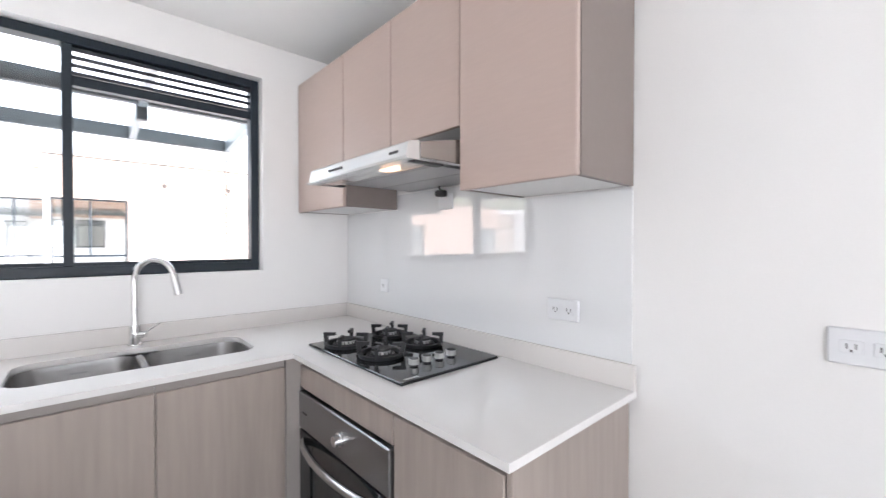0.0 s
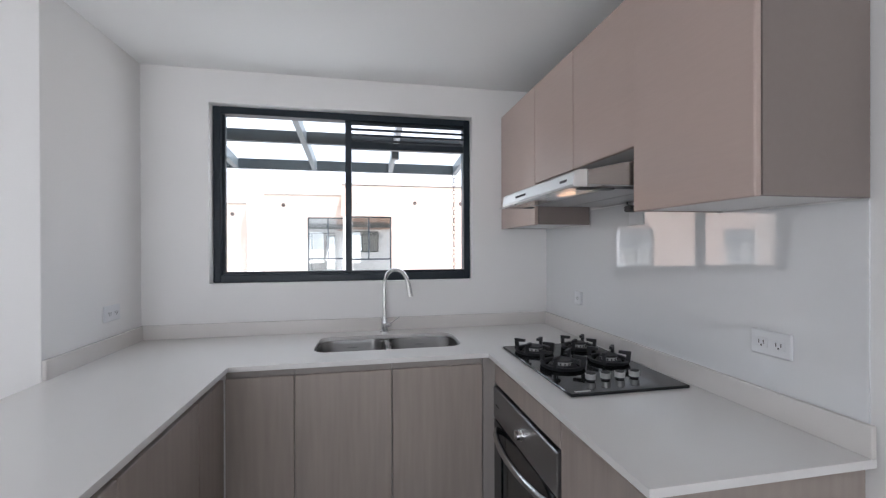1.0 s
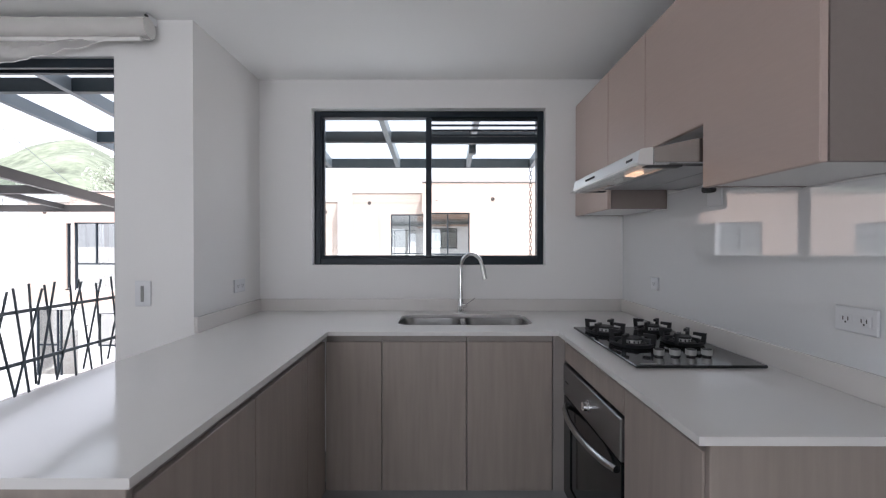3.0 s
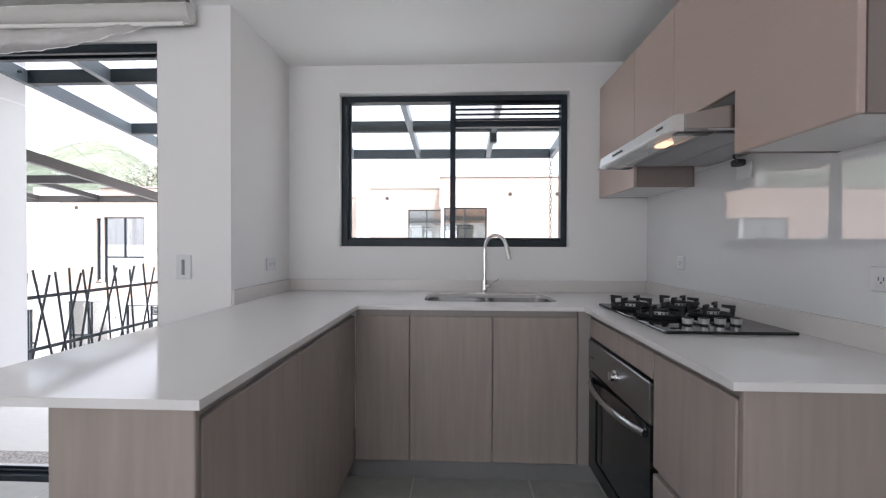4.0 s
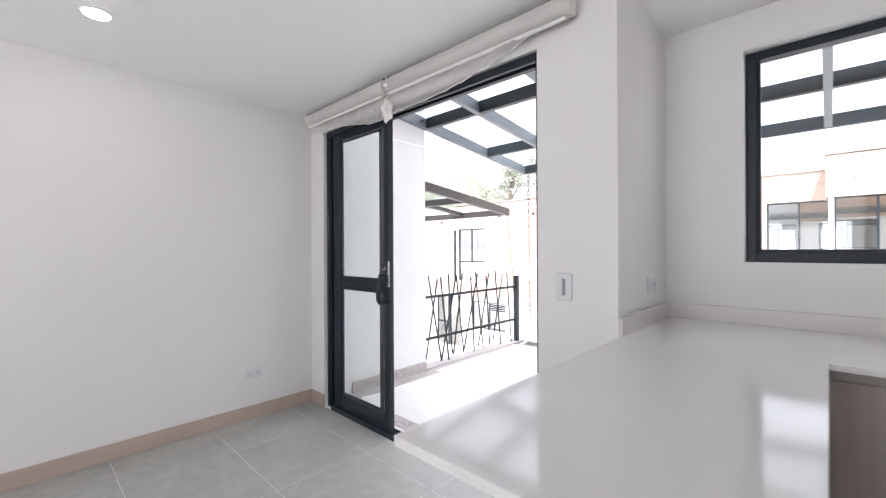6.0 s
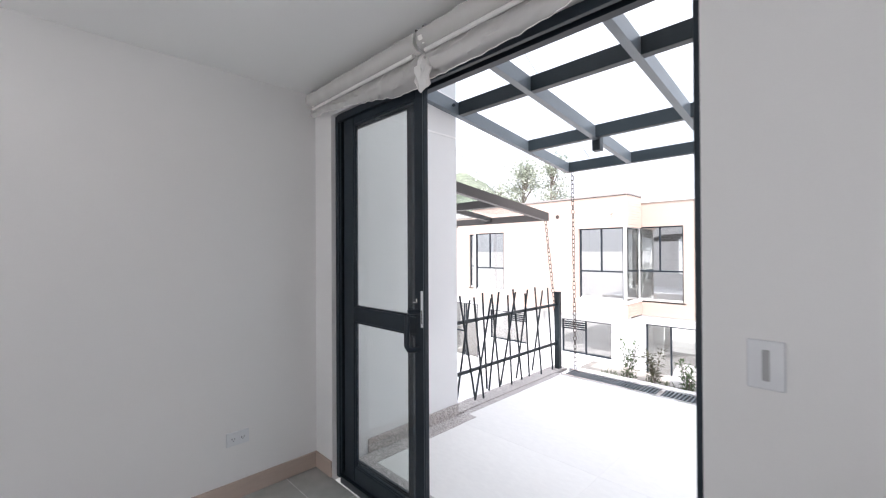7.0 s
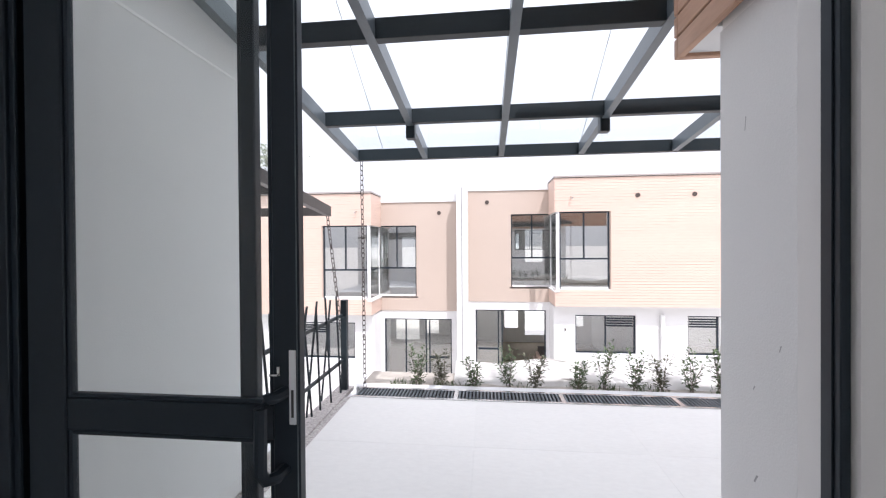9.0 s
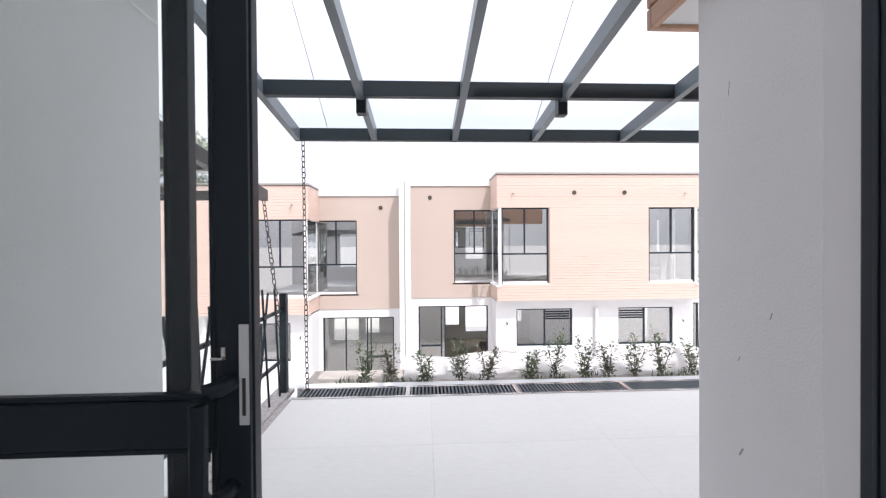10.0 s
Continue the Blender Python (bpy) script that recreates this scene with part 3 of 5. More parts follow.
def fence():
    f = thing("fence", (-3.68, 2.1, 0.0), "dark metal fence of crossing slanted sticks on two rails", "fence")
    for z in (0.29, 0.74):
        part("rail", one(-3.70, -3.68, 1.17, 3.0, z - 0.015, z + 0.015, 0.002), STEELPAINT, f)
    part("post", one(-3.71, -3.65, 2.97, 3.03, -0.004, 0.89, 0.003), STEELPAINT, f)
    pairs = [(1.29, 1.21), (1.30, 1.50), (1.48, 1.30), (1.49, 1.62), (1.66, 1.72), (1.74, 1.50), (1.80, 1.92), (1.86, 1.70), (2.06, 2.12), (2.14, 1.88),
             (2.15, 2.30), (2.31, 2.38), (2.42, 2.20), (2.50, 2.62), (2.72, 2.50), (2.76, 2.86)]
    for k, (top, low) in enumerate(pairs):
        xo = -3.672 if k % 2 else -3.712
        part("stick", cyl(bmesh.new(), (xo, low, 0.035 + 0.03 * math.sin(k * 3.7)), (xo, top, 0.95 + 0.03 * math.sin(k * 2.1)), 0.0095, n=8), STEELPAINT, f)
    return f


fence()


# ---- sliding door ----
def sash(root, name, x0, x1, y0, y1, z0, z1, left, right, top, bottom, mid=None):
    s = part(name, boxes([(x0, x0 + left, y0, y1, z0, z1), (x1 - right, x1, y0, y1, z0, z1),
                          (x0 + left, x1 - right, y0 + 0.002, y1 - 0.002, z1 - top, z1), (x0 + left, x1 - right, y0 + 0.002, y1 - 0.002, z0, z0 + bottom)], 0.003), ALU, root)
    if mid:
        part("mid_rail", one(x0 + left, x1 - right, y0 + 0.003, y1 - 0.003, mid[0], mid[1], 0.003), ALU, s)
    zs = [(z0 + bottom, z1 - top)] if not mid else [(z0 + bottom, mid[0]), (mid[1], z1 - top)]
    for za, zb in zs:
        xa, xb = x0 + left, x1 - right
        part("glazing_bead", boxes([(xa + 0.0005, xa + 0.012, y0 + 0.006, y1 - 0.006, za, zb), (xb - 0.012, xb - 0.0005, y0 + 0.006, y1 - 0.006, za, zb),
                                    (xa + 0.012, xb - 0.012, y0 + 0.006, y1 - 0.006, zb - 0.011, zb - 0.0005), (xa + 0.012, xb - 0.012, y0 + 0.006, y1 - 0.006, za + 0.0005, za + 0.011)], 0.002), ALU, s)
    ym = (y0 + y1) / 2
    no_shadow(part("pane", one(x0 + left - 0.005, x1 - right + 0.005, ym - 0.003, ym + 0.003, z0 + bottom - 0.005, z1 - top + 0.005), LEAFPANE, s, "clear glass pane"))
    return s


sd = thing("sliding_door", (-2.5, 0.05, 0.0), "charcoal aluminium sliding glass door, pushed open to the terrace", "door", kind="structure")
part("frame", boxes([(DOOR_L, DOOR_L + 0.035, -0.012, 0.075, 0, DOOR_TOP), (DOOR_R - 0.020, DOOR_R, -0.020, 0.030, 0, DOOR_TOP),
                     (DOOR_L + 0.035, DOOR_R - 0.020, -0.020, 0.0035, DOOR_TOP - 0.043, DOOR_TOP)], 0.002), ALU, sd)
part("head_track", boxes([(DOOR_L + 0.035, DOOR_R - 0.020, 0.0037, 0.119, DOOR_TOP - 0.020, DOOR_TOP - 0.001), (DOOR_L + 0.035, DOOR_R - 0.020, 0.0362, 0.0395, DOOR_TOP - 0.045, DOOR_TOP - 0.020)]), ALU, sd)
part("jamb_groove", boxes([(DOOR_L + 0.035, DOOR_L + 0.052, -0.003, 0.004, 0.03, DOOR_TOP - 0.04), (DOOR_L + 0.035, DOOR_L + 0.052, 0.036, 0.040, 0.03, DOOR_TOP - 0.04)], 0.001), ALU, sd)
part("jamb_groove", one(DOOR_R - 0.024, DOOR_R - 0.020, -0.004, 0.004, 0.03, DOOR_TOP - 0.045, 0.001), ALU, sd)
part("threshold", boxes([(DOOR_L + 0.035, DOOR_R - 0.035, -0.006, 0.075, -0.03, 0.010), (DOOR_L + 0.035, DOOR_R - 0.035, 0.018, 0.022, 0.010, 0.024),
                         (DOOR_L + 0.035, DOOR_R - 0.035, 0.053, 0.057, 0.010, 0.024)]), ALU, sd)
front = sash(sd, "sliding_leaf", -3.425, -2.704, 0.005, 0.035, 0.026, 2.175, 0.105, 0.066, 0.055, 0.085, (0.962, 1.045))
sash(sd, "rear_leaf", -3.43, -2.832, 0.041, 0.070, 0.026, 2.173, 0.06, 0.036, 0.055, 0.085)
part("sill_step", one(DOOR_L, DOOR_R, 0.076, 0.12, -0.03, 0.0), STUCCO, sd, "pale outer sill")
hd = bmesh.new()
tube(hd, [(-2.742, 0.006, 1.078), (-2.744, -0.030, 1.079), (-2.760, -0.046, 1.078), (-2.770, -0.050, 1.060), (-2.770, -0.050, 0.915), (-2.760, -0.046, 0.897), (-2.744, -0.030, 0.896), (-2.742, 0.006, 0.897)], 0.0145, 8)
part("handle", hd, ALU, front, "black pull handle", True)
part("latch", boxes([(-2.757, -2.749, -0.003, 0.0045, 1.118, 1.140), (-2.772, -2.751, -0.010, -0.0035, 1.119, 1.124)], 0.001), CHROME, front, "small chrome latch")
part("brush_seal", one(-2.7105, -2.7078, 0.0035, 0.0048, 0.04, 2.15), RAFTER, front, "thin grey seal line")
lockp = part("lock_plate", one(-2.729, -2.712, 0.0022, 0.0048, 1.003, 1.178, 0.0008), PLASTIC, front, "white lock strip")
part("lock_slot", one(-2.7235, -2.7175, 0.0012, 0.0020, 1.02, 1.085), SOCKETGREY, lockp)

# ---- kitchen window ----
kw = thing("window_1", (-0.1, 0.72, WIN_B), "charcoal aluminium sliding window with a louvred vent", "window", kind="structure")
fy0, fy1 = 0.70, 0.77
part("frame", boxes([(WIN_L, WIN_L + 0.04, fy0, fy1, WIN_B, WIN_T), (WIN_R - 0.04, WIN_R, fy0, fy1, WIN_B, WIN_T),
                     (WIN_L + 0.04, WIN_R - 0.04, fy0, fy1, WIN_T - 0.04, WIN_T), (WIN_L + 0.04, WIN_R - 0.04, fy0, fy1, WIN_B, WIN_B + 0.045)], 0.003), ALU, kw)
part("mullion", one(-0.122, -0.085, fy0 + 0.004, fy1 - 0.004, WIN_B + 0.045, WIN_T - 0.04, 0.003), ALU, kw)
part("sash_rail", boxes([(WIN_L + 0.04, -0.122, 0.735, 0.76, WIN_B + 0.045, WIN_B + 0.06), (-0.085, WIN_R - 0.04, 0.71, 0.735, WIN_B + 0.045, WIN_B + 0.06),
                         (-0.085, WIN_R - 0.04, 0.712, 0.75, 1.985, 2.025), (WIN_L + 0.04, WIN_L + 0.055, 0.735, 0.76, WIN_B + 0.06, WIN_T - 0.04)]), ALU, kw)
for k in range(4):
    z = 2.040 + 0.033 * k
    bm = one(-0.085, WIN_R - 0.04, -0.016, 0.016, -0.007, 0.007)
    bmesh.ops.rotate(bm, verts=bm.verts, matrix=Matrix.Rotation(radians(14), 3, "X"))
    bmesh.ops.translate(bm, verts=bm.verts, vec=(0, 0.732, z))
    part("louvre", bm, ALU, kw)
no_shadow(part("pane", one(WIN_L + 0.04, -0.122, 0.745, 0.75, WIN_B + 0.05, WIN_T - 0.045), PANE, kw, "clear glass pane"))
no_shadow(part("pane", one(-0.085, WIN_R - 0.04, 0.72, 0.725, WIN_B + 0.05, 1.99), PANE, kw, "clear glass pane"))

# ---- worktop and sink ----
SINK = rounded(-0.25, 0.47, 0.165, 0.50, 0.075)
PEN_END, LEG_END = -1.225, -1.066
outline = [(RETURN + 0.002, NORTH - 0.002), (EAST - 0.007, NORTH - 0.002), (EAST - 0.007, LEG_END), (0.547, LEG_END), (0.547, 0.0), (-0.56, 0.0), (-0.56, PEN_END), (-1.168, PEN_END), (-1.168, DOORWALL - 0.002), (RETURN + 0.002, DOORWALL - 0.002)]
top = tagged(part("countertop", slab_with_holes(outline, [SINK], 0.88, 0.90), QUARTZ), "polished white quartz countertop in a u shape with a breakfast overhang", "countertop")
part("upstand", boxes([(RETURN + 0.002, EAST - 0.007, NORTH - 0.017, NORTH - 0.002, 0.9, 0.975), (RETURN + 0.002, RETURN + 0.017, DOORWALL - 0.001, NORTH - 0.018, 0.9, 0.975),
                       (EAST - 0.022, EAST - 0.007, LEG_END, NORTH - 0.018, 0.9, 0.975)], 0.0015), SPLASH, top, "low quartz upstand")


def sink():
    s = thing("kitchen_sink", (0.11, 0.33, 0.70), "undermounted double-bowl stainless steel kitchen sink", "sink")
    for x0, x1 in ((-0.245, 0.092), (0.122, 0.465)):
        bm = bmesh.new()
        rings = []
        for inset, z in ((0.0, 0.879), (0.004, 0.86), (0.010, 0.74), (0.03, 0.715), (0.06, 0.712)):
            rings.append([bm.verts.new((x, y, z)) for x, y in rounded(x0 + inset, x1 - inset, 0.17 + inset, 0.495 - inset, 0.07)])
        for a1, b1 in zip(rings, rings[1:]):
            for k in range(len(a1)):
                bm.faces.new((a1[k], a1[(k + 1) % len(a1)], b1[(k + 1) % len(a1)], b1[k]))
        bm.faces.new(rings[-1])
        bowl = part("bowl", bm, SINKSTEEL, s, smooth=True)
        xm = (x0 + x1) / 2
        part("strainer", cyl(bmesh.new(), (xm, 0.34, 0.7125), (xm, 0.34, 0.716), 0.045, n=20), CHROME, bowl, "round steel strainer")
        part("stamp", one(xm - 0.025, xm + 0.025, 0.4858, 0.4868, 0.838, 0.846), TOEKICK, bowl, "tiny stamped mark")
    part("divider", one(0.094, 0.120, 0.18, 0.485, 0.84, 0.8785, 0.006, 2), STEEL, s)
    return s


sink()


def faucet():
    f = thing("faucet", (0.10, 0.565, 0.90), "chrome gooseneck kitchen tap with a side lever", "tap")
    bm = bmesh.new()
    cyl(bm, (0.10, 0.565, 0.90), (0.10, 0.565, 0.906), 0.028, n=20)
    cyl(bm, (0.10, 0.565, 0.906), (0.10, 0.565, 0.985), 0.021, 0.019, n=20)
    part("base", bm, CHROME, f, smooth=True)
    d = Vector((0.76, -0.65, 0)).normalized()
    pts = [Vector((0.10, 0.565, 0.985)), Vector((0.10, 0.565, 1.08)), Vector((0.10, 0.565, 1.175))]
    for k in range(1, 11):
        t = radians(165 * k / 10)
        pts.append(Vector((0.10, 0.565, 1.178)) + d * (0.082 - 0.082 * math.cos(t)) + Vector((0, 0, 0.085 * math.sin(t))))
    part("spout", tube(bmesh.new(), pts, 0.011, 12), CHROME, f, smooth=True)
    tip = pts[-1]
    part("spray_head", cyl(bmesh.new(), tip, tip + Vector((d.x * 0.022, d.y * 0.022, -0.085)), 0.0135, 0.016, n=16), CHROME, f, smooth=True)
    lv = bmesh.new()
    cyl(lv, (0.10, 0.565, 0.945), (0.135, 0.545, 0.948), 0.014, n=14)
    cyl(lv, (0.128, 0.549, 0.95), (0.185, 0.52, 0.995), 0.0045, n=8)
    part("lever", lv, CHROME, f, smooth=True)


faucet()


# ---- gas hob ----
def hob():
    h = thing("gas_hob", (0.86, -0.25, 0.90), "black glass four-burner gas hob with round satin knobs", "hob")
    part("glass_top", one(0.64, 1.085, -0.583, 0.07, 0.9005, 0.911, 0.003), BLACKGLASS, h)
    for x, y, r in ((0.745, -0.055, 0.070), (0.975, -0.035, 0.062), (0.765, -0.285, 0.070), (0.985, -0.26, 0.065)):
        b = bmesh.new()
        cyl(b, (x, y, 0.911), (x, y, 0.921), r * 0.82, r * 0.74, n=24)
        cyl(b, (x, y, 0.9336), (x, y, 0.941), r * 0.55, r * 0.5, n=24)
        burner = part("burner", b, IRON, h, smooth=True)
        cr = cyl(bmesh.new(), (x, y, 0.921), (x, y, 0.9335), r * 0.53, n=24)
        part("burner_crown", cr, KNOB, burner, "bright steel burner crown")
        sl = bmesh.new()
        for q in range(14):
            t = 2 * math.pi * q / 14
            px, py = x + r * 0.53 * math.cos(t), y + r * 0.53 * math.sin(t)
            box(sl, px - 0.002, px + 0.002, py - 0.002, py + 0.002, 0.922, 0.930)
        part("flame_slots", sl, IRON, burner)
        g = bmesh.new()
        n = 28
        rings = []
        for k in range(n):
            t = 2 * math.pi * k / n
            c, s2 = math.cos(t), math.sin(t)
            rings.append([g.verts.new((x + rr * c, y + rr * s2, z)) for rr, z in ((r * 1.18, 0.9115), (r * 1.25, 0.925), (r * 1.05, 0.925), (r * 1.0, 0.9115))])
        for k in range(n):
            for q in range(4):
                g.faces.new((rings[k][q], rings[(k + 1) % n][q], rings[(k + 1) % n][(q + 1) % 4], rings[k][(q + 1) % 4]))
        for t in (45, 135, 225, 315):
            c, s2 = math.cos(radians(t)), math.sin(radians(t))
            arm = bmesh.new()
            prism(arm, [(r * 1.05, 0.918), (r * 1.28, 0.918), (r * 1.34, 0.962), (r * 0.62, 0.962), (r * 0.62, 0.951), (r * 1.08, 0.948)], "y", -0.006, 0.006)
            bmesh.ops.rotate(arm, verts=arm.verts, matrix=Matrix.Rotation(radians(t), 3, "Z"))
            bmesh.ops.translate(arm, verts=arm.verts, vec=(x, y, 0))
            me = bpy.data.meshes.new("tmp")
            arm.to_mesh(me)
            g.from_mesh(me)
            arm.free()
            bpy.data.meshes.remove(me)
        part("pan_support", g, IRON, h)
    for x in (0.778, 0.836, 0.894, 0.952):
        kn = part("knob", cyl(bmesh.new(), (x, -0.468, 0.917), (x, -0.468, 0.936), 0.0175, 0.0185, n=22), KNOB, h, "satin silver knob with a dark top", True)
        part("collar", cyl(bmesh.new(), (x, -0.468, 0.911), (x, -0.468, 0.917), 0.014, n=18), IRON, kn)
        part("cap", cyl(bmesh.new(), (x, -0.468, 0.936), (x, -0.468, 0.938), 0.0165, 0.0155, n=22), IRON, kn)
        part("pointer", one(x - 0.0015, x + 0.0015, -0.486, -0.470, 0.9382, 0.9388), SOCKETGREY, kn)
    part("maker_mark", one(0.665, 0.72, -0.568, -0.558, 0.9112, 0.9115), KNOB, h, "small pale printed mark")


hob()


# ---- base cabinets ----
def door_front(root, x0, x1, y0, y1, z0, z1, mat=None, name="door", label=""):
    return part(name, one(x0, x1, y0, y1, z0, z1, 0.0025), mat or LAMINATE, root, label)


def base_back(x0, x1, label):
    c = thing("base_cabinet", ((x0 + x1) / 2, 0.3, 0.0), label, "cabinet", "base cabinets")
    for a1, b1 in ((x0 + 0.001, x0 + 0.017), (x1 - 0.017, x1 - 0.001)):
        part("side_panel", one(a1, b1, 0.04, 0.60, 0.12, 0.838), MELAMINE, c)
    part("bottom_panel", one(x0 + 0.017, x1 - 0.017, 0.04, 0.60, 0.12, 0.136), MELAMINE, c)
    part("finger_rail", one(x0 + 0.001, x1 - 0.001, 0.035, 0.05, 0.840, 0.8795), PROFILE, c, "taupe finger-pull profile")
    door_front(c, x0 + 0.0015, x1 - 0.0015, 0.02, 0.038, 0.122, 0.846)
    return c


base_back(-0.578, -0.305, "narrow base cabinet with a greige wood-grain door, in the kitchen corner")
base_back(-0.305, 0.107, "sink base cabinet with a greige wood-grain door")
base_back(0.107, 0.524, "sink base cabinet with a greige wood-grain door")
tagged(part("corner_filler", one(0.526, 0.585, 0.022, 0.04, 0.122, 0.8795), PROFILE), "taupe filler strip between the base cabinets", "cabinet filler")


def base_left(y0, y1, label):
    c = thing("base_cabinet", (-0.73, (y0 + y1) / 2, 0.0), label, "cabinet", "base cabinets")
    for a1, b1 in ((y0 + 0.001, y0 + 0.017), (y1 - 0.017, y1 - 0.001)):
        part("side_panel", one(-0.862, -0.60, a1, b1, 0.12, 0.838), MELAMINE, c)
    part("bottom_panel", one(-0.862, -0.60, y0 + 0.017, y1 - 0.017, 0.12, 0.136), MELAMINE, c)
    part("finger_rail", one(-0.612, -0.597, y0 + 0.001, y1 - 0.001, 0.840, 0.8795), PROFILE, c, "taupe finger-pull profile")
    door_front(c, -0.598, -0.58, y0 + 0.0015, y1 - 0.0015, 0.122, 0.846)
    return c


base_left(-1.186, -0.705, "peninsula base cabinet with a greige wood-grain door")
base_left(-0.705, -0.235, "peninsula base cabinet with a greige wood-grain door")
base_left(-0.235, 0.018, "narrow peninsula base cabinet with a greige wood-grain door")
pen = thing("peninsula_panelling", (-0.735, -1.19, 0.0), "greige wood-grain panels closing the kitchen peninsula", "panel")
part("end_panel", one(-0.885, -0.582, -1.206, -1.188, 0.0, 0.8795, 0.002), LAMINATE, pen)
part("back_panel", one(-0.885, -0.867, -1.187, DOORWALL - 0.002, 0.0, 0.8795, 0.002), LAMINATE, pen)


def base_right():
    c = thing("base_cabinet", (0.86, -0.82, 0.0), "base cabinet with a greige door over a deep drawer", "cabinet", "base cabinets")
    for a1, b1 in ((-0.642, -0.626), (-1.026, -1.012)):
        part("side_panel", one(0.613, 1.13, a1, b1, 0.12, 0.838), MELAMINE, c)
    part("bottom_panel", one(0.613, 1.13, -1.012, -0.642, 0.12, 0.136), MELAMINE, c)
    for z in (0.840, 0.448):
        part("finger_rail", one(0.60, 0.612, -1.026, -0.626, z, z + 0.0395), PROFILE, c, "taupe finger-pull profile")
    door_front(c, 0.582, 0.60, -1.024, -0.627, 0.472, 0.846)
    door_front(c, 0.582, 0.60, -1.024, -0.627, 0.122, 0.45, name="drawer_front")
    tagged(part("end_panel", one(0.584, 1.132, -1.046, -1.028, 0.0, 0.8795, 0.002), LAMINATE), "greige wood-grain end panel beside the base cabinet", "panel")
    d = thing("oven_drawer", (0.86, -0.26, 0.76), "shallow greige drawer between oven and countertop", "drawer")
    for a1, b1 in ((-0.618, -0.603), (0.005, 0.02)):
        part("side_panel", one(0.613, 1.12, a1, b1, 0.77, 0.838), MELAMINE, d)
    part("bottom_panel", one(0.613, 1.12, -0.603, 0.005, 0.77, 0.78), MELAMINE, d)
    part("finger_rail", one(0.60, 0.612, -0.622, 0.03, 0.840, 0.8795), PROFILE, d)
    door_front(d, 0.582, 0.60, -0.620, 0.018, 0.757, 0.846, name="drawer_front")


base_right()


def oven():
    o = thing("built_in_oven", (0.86, -0.26, 0.10), "built-in stainless steel oven with a dark glass door", "oven")
    part("casing", one(0.60, 1.10, -0.616, 0.018, 0.125, 0.745), IRON, o)
    panel = part("control_panel", one(0.575, 0.60, -0.615, 0.016, 0.60, 0.745, 0.004), OVENSTEEL, o, "brushed steel control panel")
    k = bmesh.new()
    cyl(k, (0.575, -0.33, 0.672), (0.568, -0.33, 0.672), 0.024, n=22)
    cyl(k, (0.568, -0.33, 0.672), (0.548, -0.33, 0.672), 0.019, 0.017, n=22)
    part("knob", k, CHROME, panel, "chrome round knob", True)
    part("mark", boxes([(0.5735, 0.575, -0.06, -0.02, 0.665, 0.672)]), SOCKETGREY, panel)
    ring = slab_with_holes([(-0.615, 0.125), (0.016, 0.125), (0.016, 0.592), (-0.615, 0.592)], [[(-0.50, 0.19), (-0.08, 0.19), (-0.08, 0.52), (-0.50, 0.52)]], 0.578, 0.60)
    for v in ring.verts:
        v.co = (v.co.z, v.co.x, v.co.y)
    door = part("oven_door", ring, BLACKGLASS, o)
    part("window", one(0.583, 0.595, -0.50, -0.08, 0.19, 0.52), OVENGLASS, door)
    h = bmesh.new()
    pts = [(0.578 - 0.048 * math.sin(math.pi * q / 12) ** 0.6, -0.575 + 0.55 * q / 12, 0.557) for q in range(13)]
    tube(h, pts, 0.013, 10)
    part("handle", h, STEEL, door, "curved steel bar handle", True)


oven()
tagged(part("toe_kick", boxes([(-0.66, 0.66, 0.085, 0.10, 0.0, 0.118), (-0.66, -0.645, -1.187, 0.084, 0.0, 0.118), (0.645, 0.66, -1.027, 0.084, 0.0, 0.118)]), TOEKICK),
       "grey recessed toe kick under the base cabinets", "toe kick", kind="structure")


# ---- wall cabinets and hood ----
FACE = 0.83


def wall_cabinet(y0, y1, z0, doors, label, face=FACE):
    c = thing("wall_cabinet", (0.98, (y0 + y1) / 2, z0), label, "cabinet", "wall cabinets")
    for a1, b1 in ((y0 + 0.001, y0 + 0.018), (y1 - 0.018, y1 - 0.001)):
        part("side_panel", one(face + 0.02, EAST - 0.008, a1, b1, z0 + 0.002, 2.195), TAUPE_SHADED, c, "taupe side panel, darkened for its shade")
    part("top_panel", one(face + 0.02, EAST - 0.008, y0 + 0.018, y1 - 0.018, 2.177, 2.195), TAUPE_SHADED, c)
    part("bottom", one(face + 0.02, EAST - 0.008, y0 + 0.018, y1 - 0.018, z0 + 0.004, z0 + 0.02), MELAMINE, c, "white underside")
    for a1, b1 in doors:
        door_front(c, face, face + 0.0185, a1 + 0.002, b1 - 0.002, z0, 2.197, TAUPE)


wall_cabinet(0.125, 0.632, 1.50, [(0.125, 0.632)], "taupe wall cabinet in the kitchen corner")
wall_cabinet(-0.645, 0.125, 1.705, [(-0.640, -0.255), (-0.255, 0.122)], "short two-door taupe wall cabinet above the hood")
wall_cabinet(-1.055, -0.648, 1.495, [(-1.055, -0.651)], "taupe wall cabinet at the end of the row", 0.815)


